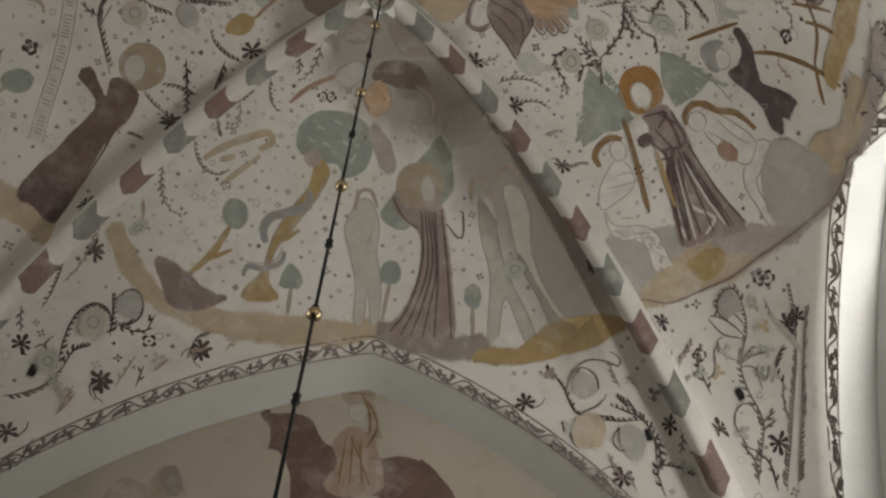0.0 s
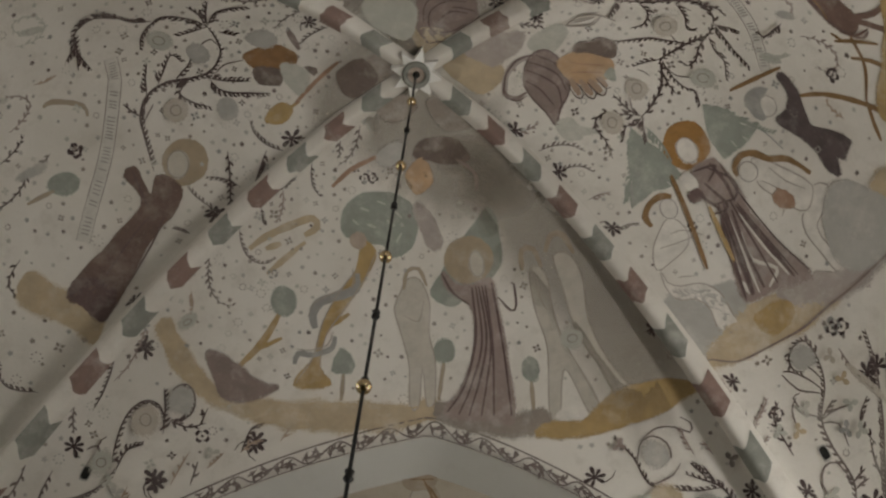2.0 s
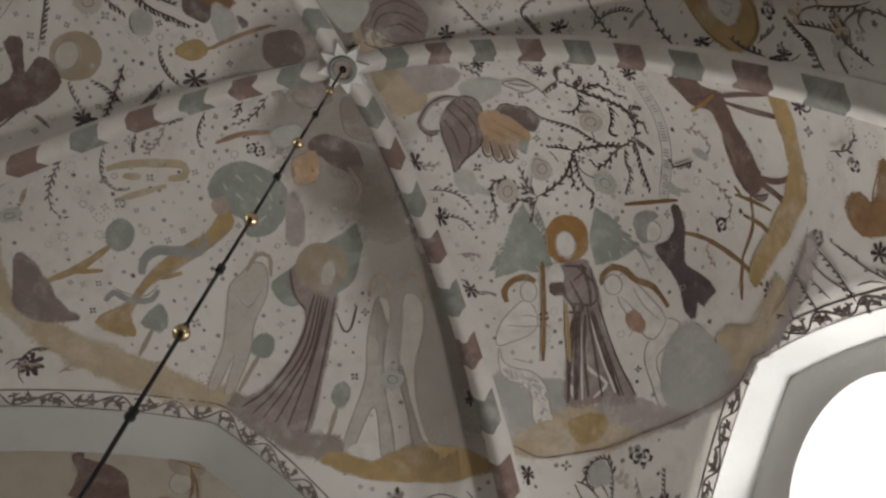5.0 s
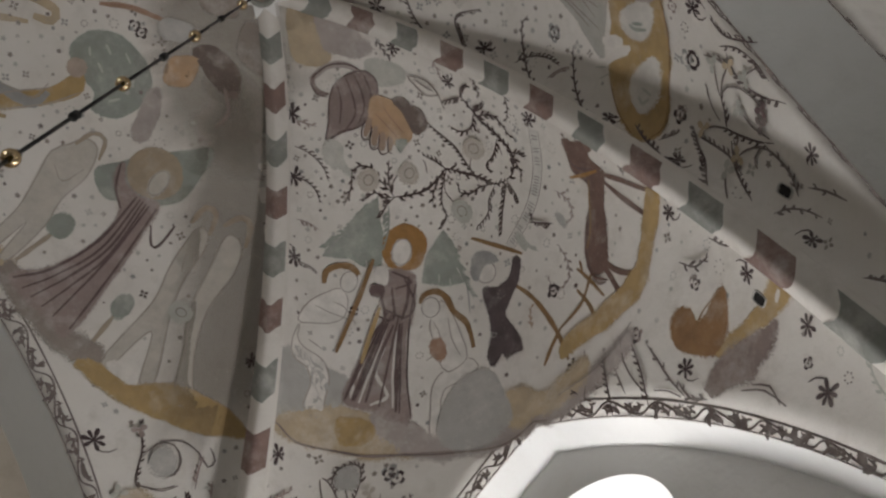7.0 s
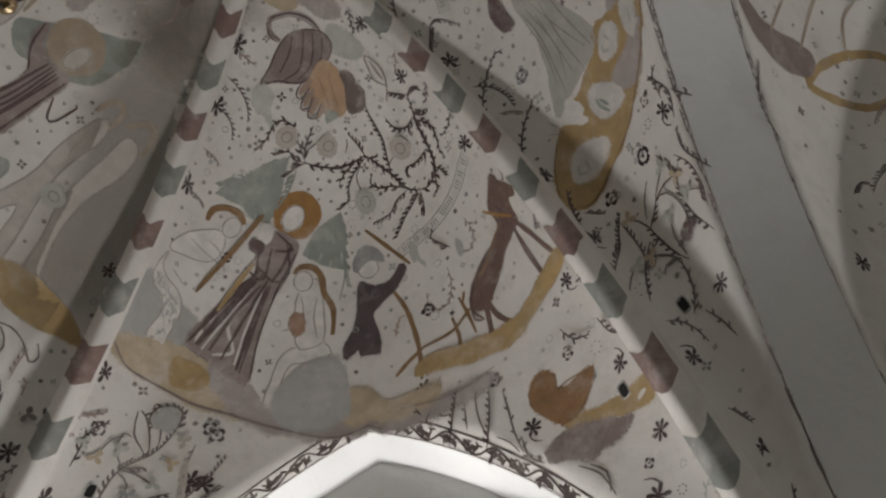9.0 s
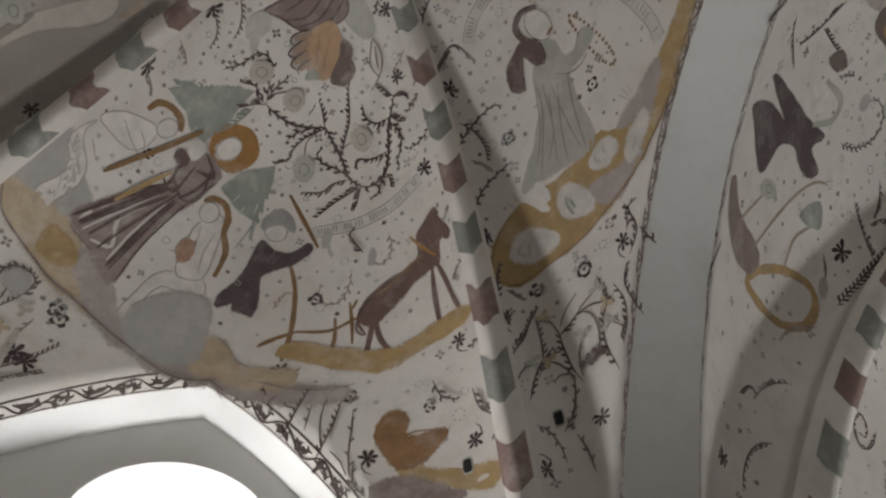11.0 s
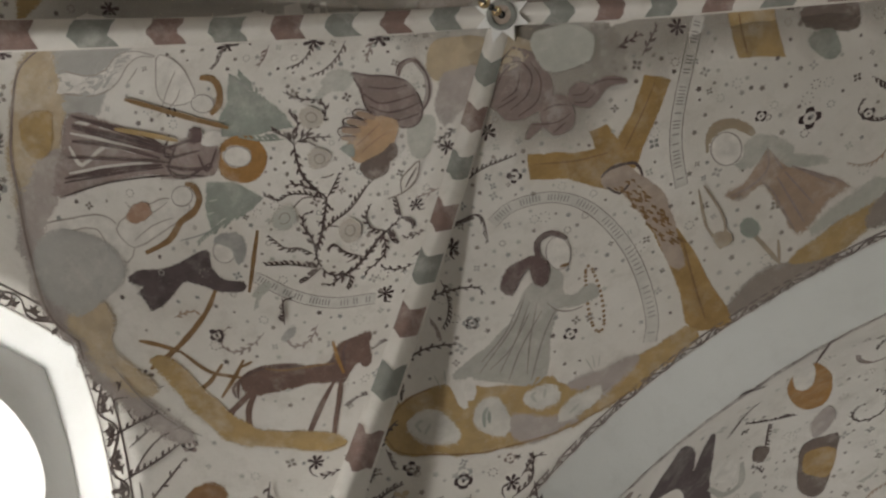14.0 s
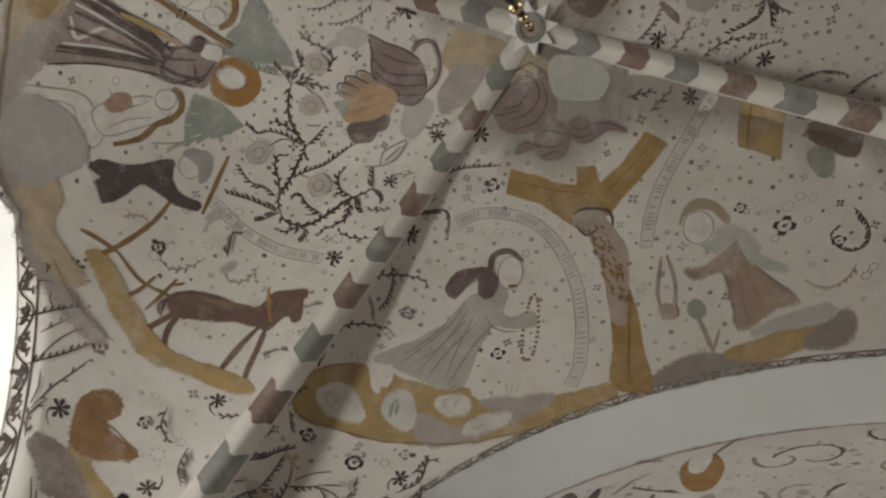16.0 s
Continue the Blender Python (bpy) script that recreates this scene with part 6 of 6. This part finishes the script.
mural("painted_vine", "fine leafy stems painted between the border and the rib")
spray((-1.024, 1.938), (-0.987, 1.885), (-0.906, 1.878))
spray((-1.284, 1.969), (-1.272, 1.921))
spray((-1.783, 2.024), (-1.752, 1.988))
spray((2.121, 1.650), (2.084, 1.545), (2.153, 1.463))
spray((2.365, 1.532), (2.305, 1.464), (2.343, 1.395))
spray((2.700, 1.237), (2.663, 1.202), (2.693, 1.074))
spray((2.639, 1.611), (2.618, 1.559), (2.562, 1.574))
for x, y, r in ((0.73, 0.40, 0.069), (1.05, 0.64, 0.072), (1.43, 0.91, 0.070), (2.11, 1.40, 0.065), (2.26, -1.34, 0.053), (2.47, -1.50, 0.050), (2.59, -1.59, 0.052), (2.75, -0.98, 0.056), (2.74, -1.50, 0.061), (2.77, -0.46, 0.052), (1.15, -0.97, 0.065), (1.75, -1.37, 0.057), (1.99, -1.54, 0.056), (1.67, 1.36, 0.052),):
    flower(x, y, r)
for x, y, r in ((1.21, -0.62, 0.053), (1.65, -0.93, 0.058), (0.82, -0.45, 0.054), (2.73, 0.91, 0.060), (1.40, -2.01, 0.050), (2.03, -2.01, 0.049), (2.30, -1.81, 0.049),):
    flower(x, y, r)
for x, y, r in ((-1.50, 1.92, 0.074), (-0.95, 1.92, 0.071), (2.14, 1.74, 0.068), (1.85, 1.97, 0.070), (1.26, 1.96, 0.070), (-1.99, 1.73, 0.067), (-1.90, 1.95, 0.068), (-1.74, 1.47, 0.065), (2.70, 0.98, 0.070), (2.39, 1.60, 0.074), (2.66, 1.46, 0.072), (2.73, -0.37, 0.063), (-1.92, 1.38, 0.072),):
    flower(x, y, r)
for x, y, r in ((0.55, -0.54, 0.065), (1.98, -1.50, 0.056), (-0.81, -0.77, 0.056), (-1.32, -1.05, 0.053),):
    flower(x, y, r)
for x, y, r in ((-0.91, 0.49, 0.077), (-1.40, 0.91, 0.075), (-1.83, 1.24, 0.073), (-0.94, 0.76, 0.068),):
    flower(x, y, r)
for x, y, r in ((1.472, -3.553, 0.081), (0.958, -3.998, 0.080),):
    flower(x, y, r)
for x, y, r in ((-0.75, -0.36, 0.058), (-1.28, -0.70, 0.056),):
    flower(x, y, r)
for x, y, r in ((2.44, -1.94, 0.046),):
    flower(x, y, r)
for x, y, r in ((2.119, -2.639, 0.054),):
    flower(x, y, r)
for x, y, r in ((-1.43, 0.90, 0.066), (-1.73, 1.49, 0.063), (-1.49, 1.93, 0.067), (-0.95, 1.93, 0.065),):
    flower(x, y, r)
for x, y, r in ((0.58, -0.88, 0.053), (1.27, -1.39, 0.049), (0.80, -1.75, 0.047), (-0.99, -1.58, 0.068), (-1.19, -1.69, 0.040), (2.49, -0.46, 0.046), (2.67, -0.81, 0.048), (1.96, 0.81, 0.037), (1.62, -1.86, 0.053), (1.85, -1.68, 0.048), (-0.82, -1.45, 0.039), (1.37, -1.95, 0.037),):
    rosette(x, y, r)
for x, y, r in ((1.63, -1.88, 0.052), (1.29, -1.38, 0.048), (2.67, -0.82, 0.044), (2.52, -1.25, 0.036), (2.69, -1.50, 0.031), (2.60, 0.91, 0.049),):
    rosette(x, y, r)
for x, y, r in ((-1.00, 1.31, 0.038), (-0.32, 0.80, 0.044), (-2.26, 0.37, 0.050), (-1.28, 1.86, 0.052), (2.60, 0.90, 0.061), (2.32, 1.44, 0.054),):
    rosette(x, y, r)
for x, y, r in ((1.63, -1.88, 0.052), (1.84, -1.69, 0.040), (2.49, -0.45, 0.050), (2.63, 0.87, 0.055), (2.53, -1.25, 0.037), (1.28, -1.39, 0.049),):
    rosette(x, y, r)
for x, y, r in ((-2.27, 0.37, 0.054), (-0.38, 0.80, 0.043),):
    rosette(x, y, r)
flush()


# ---- sprays along the ribs and tendrils in the open limewash ----
def in_cell(x, y):
    yy = from_next(y) if y < -BS - BAND / 2 else y
    b = BN if yy > 0 else BS
    return -BS < yy < BN and max(abs(x) / AX, abs(yy) / b) < 0.965 and abs(abs(x) / AX - abs(yy) / b) > 0.045


def grow(x, y, heading, bend, length, tight):
    """A curling path over the vault, as long as it finds bare limewash."""
    pts, run = [(x, y)], 0.0
    while run < length:
        n = vault_normal(x, y)
        dx, dy = math.cos(heading), math.sin(heading)
        rise = -(n.x * dx + n.y * dy) / n.z
        step = 0.045 / math.sqrt(1 + rise * rise)
        x, y = x + dx * step, y + dy * step
        if not in_cell(x, y) or (run > 0.06 and not free(x, y, 0)):
            break
        pts.append((x, y))
        heading += bend * (0.6 + tight * run / length)
        run += 0.045
    return pts, run


def rib_sprays(sx, sy, flip=False):
    b = BN if sy > 0 else BS
    for hand in (-1, 1):
        s = 0.12
        while s < 0.93:
            out = Vector((sx * AX, sy * b)).normalized()
            side = Vector((-out.y, out.x)) * hand
            q = Vector((sx * AX * s, sy * b * s)) + side * 0.095
            s += random.uniform(0.045, 0.075)
            if flip:
                q.y, out, side = to_next(q.y), Vector((out.x, -out.y)), Vector((side.x, -side.y))
            if not in_cell(q.x, q.y) or not free(q.x, q.y, 0):
                continue
            way = out * random.choice((0.6, 0.9)) + side
            pts, run = grow(q.x, q.y, math.atan2(way.y, way.x), random.choice((-1, 1)) * random.uniform(0.06, 0.2), random.uniform(0.22, 0.5), 1.2)
            if run > 0.1:
                mural("painted_vine", "feathery dark spray painted beside the rib", group="painted sprays on the vault", layer=0.0025)
                spray(*pts[::2] if len(pts) > 5 else pts, width=0.011, leaf=0.034, colour=random.choice(("vine", "vine_soft", "plum_wash")))


for sx, sy, fl in ((1, 1, False), (1, -1, False), (-1, -1, False), (-1, 1, False), (1, -1, True), (-1, -1, True)):
    rib_sprays(sx, sy, fl)


def tendrils(x0, x1, y0, y1, count, tries):
    made = 0
    for _ in range(tries):
        if made >= count:
            break
        x, y = random.uniform(x0, x1), random.uniform(y0, y1)
        if not in_cell(x, y) or not free(x, y, 1):
            continue
        bend = random.choice((-1, 1)) * random.uniform(0.16, 0.36)
        pts, run = grow(x, y, random.uniform(0, math.tau), bend, random.uniform(0.35, 0.9), 1.6)
        if run < 0.16:
            continue
        made += 1
        mural("painted_vine", "curling dark tendril painted on limewash", group="painted tendrils on the vault", layer=0.0025)
        spray(*pts[::2] if len(pts) > 5 else pts, width=0.011, leaf=0.03, colour=random.choice(("vine", "vine", "vine", "plum_wash", "rust_wash", "green_wash")))
        e = pts[-1]
        if free(e[0], e[1], 1) or random.random() < 0.35:
            r = random.uniform(0.03, 0.05)
            oval(random.choice(("green_wash", "tan_wash", "slate_wash")), e, (r, 0), (0, r * max(0.35, abs(vault_normal(*e).z))))


flush()
for zone in ((1.5, AX, -BS, BN, 10), (-AX, -1.2, -BS, BN, 26), (-AX, AX, to_next(0), -BS - BAND, 70)):
    tendrils(*zone, 2500)
flush()


# ---- many small stars and dots between the figures ----
def small_marks(label, x0, x1, y0, y1, count):
    mural("painted_marks", label, category="painted stars", kind="stuff", layer=0.0015)
    ks = [ink(c) for c in ("vine_faint", "umber_wash", "green_wash", "slate_wash", "vine_soft", "slate")]
    taken = []
    for _ in range(count * 6):
        x, y = random.uniform(x0, x1), random.uniform(y0, y1)
        if len(taken) >= count:
            break
        yy = from_next(y) if y < -BS - BAND / 2 else y
        if -BS - BAND < y < -BS + 0.02 or max(abs(x) / AX, abs(yy) / (BN if yy > 0 else BS)) > 0.95 or not free(x, y, 0):
            continue
        if abs(abs(x) / AX - abs(yy) / (BN if yy > 0 else BS)) < 0.05 or any((x - a) ** 2 + (y - b) ** 2 < 0.0028 for a, b in taken):
            continue
        taken.append((x, y))
        (p, up), = places_of([(x, y)], WORK["h"])
        base = up.orthogonal().normalized()
        side = up.cross(base)
        k, kind, turn = random.choice(ks), random.random(), random.uniform(0, 6)
        r = random.uniform(0.011, 0.024)
        if kind < 0.68:
            patch(k, p, up, base, [((r if j % 2 else r * 0.5) * math.cos(turn + math.tau * j / 10), (r if j % 2 else r * 0.5) * math.sin(turn + math.tau * j / 10)) for j in range(10)])
        elif kind < 0.88:
            r *= random.uniform(1.2, 2.0)
            for j in range(4):
                a = turn + math.tau * j / 4
                patch(k, p, up, base * math.cos(a) + side * math.sin(a), [(r * 0.1, 0), (r * 0.5, -r * 0.32), (r, 0), (r * 0.5, r * 0.32)])
        else:
            r *= 1.5
            for j in range(7):
                a = turn + math.tau * j / 7
                c = p + (base * math.cos(a) + side * math.sin(a)) * r
                patch(k, c, up, base, [(0.0055 * math.cos(b), 0.0055 * math.sin(b)) for b in (math.tau * i / 6 for i in range(6))])
    flush()


small_marks("small stars and dots painted across the vault bay", -AX, AX, -BS, BN, 1700)
small_marks("small stars and dots painted on neighbouring bay", -AX, AX, to_next(0), -BS - BAND, 800)


# ---- the boss and the hanging rod ----
def metal(name, colour, rough, metallic):
    m, t, b = nodes_of(name, rough)
    b.inputs["Metallic"].default_value = metallic
    t.links.new(blend(t, ramp(t, noise_node(t, 40.0, 4, 0.6, position(t)), 0.4, 0.7), colour, tuple(c * 0.6 for c in colour)), b.inputs["Base Color"])
    return m


black_iron = metal("black_iron", (0.03, 0.03, 0.03), 0.45, 0.7)
brass = metal("polished_brass", (0.80, 0.62, 0.38), 0.16, 1.0)
# Flat black that paints in the shade of holes that aren't cut.
hole_shade, _, _b = nodes_of("painted_hole_shade")
_b.inputs["Base Color"].default_value = (0.01, 0.009, 0.008, 1)


def lathe(bm, rings, z_axis=True, n=20, at=(0, 0, 0)):
    """A turned shape from (radius, height) rings."""
    rows = [[Vector((at[0] + r * math.cos(math.tau * j / n), at[1] + r * math.sin(math.tau * j / n), at[2] + z)) for j in range(n + 1)] for r, z in rings]
    sheet(bm, rows)
    bmesh.ops.remove_doubles(bm, verts=bm.verts, dist=1e-5)
    bmesh.ops.recalc_face_normals(bm, faces=bm.faces)


boss = tagged(new("vault_boss"), "white star-shaped plaster boss with ring and dark hole", "boss")
boss.location = (0, 0, TOP - 0.02)
bm = bmesh.new()
ring = []
for j in range(16):
    r = 0.185 if j % 2 == 0 else 0.105
    a = math.tau * (j + 0.5) / 16
    ring.append((r * math.cos(a), r * math.sin(a)))
low, high = [bm.verts.new((x, y, -0.07)) for x, y in ring], [bm.verts.new((x * 1.03, y * 1.03, 0.03)) for x, y in ring]
bm.faces.new(low)
for i in range(16):
    bm.faces.new((low[i], low[(i + 1) % 16], high[(i + 1) % 16], high[i]))
bmesh.ops.recalc_face_normals(bm, faces=bm.faces)
part("star", bm, whitewash, boss, smooth=False)
bm = bmesh.new()
lathe(bm, [(0.1, -0.06), (0.1, -0.09), (0.09, -0.102), (0.072, -0.102), (0.062, -0.09), (0.062, -0.06)])
part("ring", bm, PIGMENT["rib_grey"], boss, "grey-painted raised ring")
bm = bmesh.new()
lathe(bm, [(0.0, -0.074), (0.062, -0.074)])
part("face", bm, PIGMENT["pink"], boss)
bm = bmesh.new()
lathe(bm, [(0.0, -0.080), (0.022, -0.080), (0.026, -0.074)])
part("hole", bm, hole_shade, boss, "flat black disc painted for the shade in a rope hole")

rod = tagged(new("hanging_lamp_rod"), "thin black jointed lamp rod with brass balls hanging from boss", "lamp rod")
rod.location = (0, 0, TOP)
JOINTS = [(7.278, "ball"), (6.78, "knuckle"), (6.27, "ball"), (5.765, "knuckle"), (5.25, "ball"), (4.76, "knuckle"), (4.28, "ball"), (3.80, "knuckle"), (3.28, "ball"), (2.80, "knuckle")]
top = TOP - 0.07
for z, kind in JOINTS:
    bm = bmesh.new()
    a, b = z - TOP, top - TOP
    lathe(bm, [(0.0, b), (0.0075, b), (0.0075, a), (0.0, a)], n=10)
    part("rod", bm, black_iron, rod)
    bm = bmesh.new()
    if kind == "ball":
        r = 0.031
        lathe(bm, [(r * math.sin(math.pi * i / 10) + 0.0005, a - r * math.cos(math.pi * i / 10)) for i in range(11)], n=18)
        part("ball", bm, brass, rod, "polished brass ball")
        bm = bmesh.new()
        lathe(bm, [(0.008, a + 0.052), (0.016, a + 0.045), (0.016, a + 0.03), (0.008, a + 0.026)], n=12)
        part("collar", bm, black_iron, rod)
    else:
        lathe(bm, [(0.007, a + 0.035), (0.018, a + 0.025), (0.012, a + 0.008), (0.019, a - 0.008), (0.012, a - 0.02), (0.007, a - 0.03)], n=12)
        part("knuckle", bm, black_iron, rod)
    top = z


def rope_hole(x, y, turn):
    (p, up), = [(on_vault(x, y, 0.002), vault_normal(x, y))]
    fall = (Vector((0, 0, -1)) - up * -up.z).normalized()
    side = up.cross(fall)
    shape = [(0.042 * math.copysign(abs(math.cos(a)) ** 0.5, math.cos(a)), 0.024 * math.copysign(abs(math.sin(a)) ** 0.5, math.sin(a))) for a in (math.tau * i / 20 for i in range(20))]
    base = tagged(new("vault_hole"), "small dark oblong hole through the vault plaster", "hole", group="holes in the vault")
    base.location = p
    bm = bmesh.new()
    rows = [[fall * a * f + side * b * f + up * h for a, b in shape + shape[:1]] for f, h in ((1.25, 0.0), (1.15, 0.006), (1.0, 0.004), (0.96, 0.001))]
    sheet(bm, rows)
    part("rim", bm, PIGMENT["slate_wash"], base)
    # flat black sheet, the hole's inner shade as colour
    bm = bmesh.new()
    bm.faces.new([bm.verts.new(fall * a + side * b + up * 0.002) for a, b in shape])
    part("opening", bm, hole_shade, base, "flat black sheet painted for the shade in the opening", smooth=False)


for x, y in ((-1.886, 1.827), (2.019, 1.825), (2.512, 1.449), (2.550, -1.479), (2.167, -1.846)):
    rope_hole(x, y, 0)
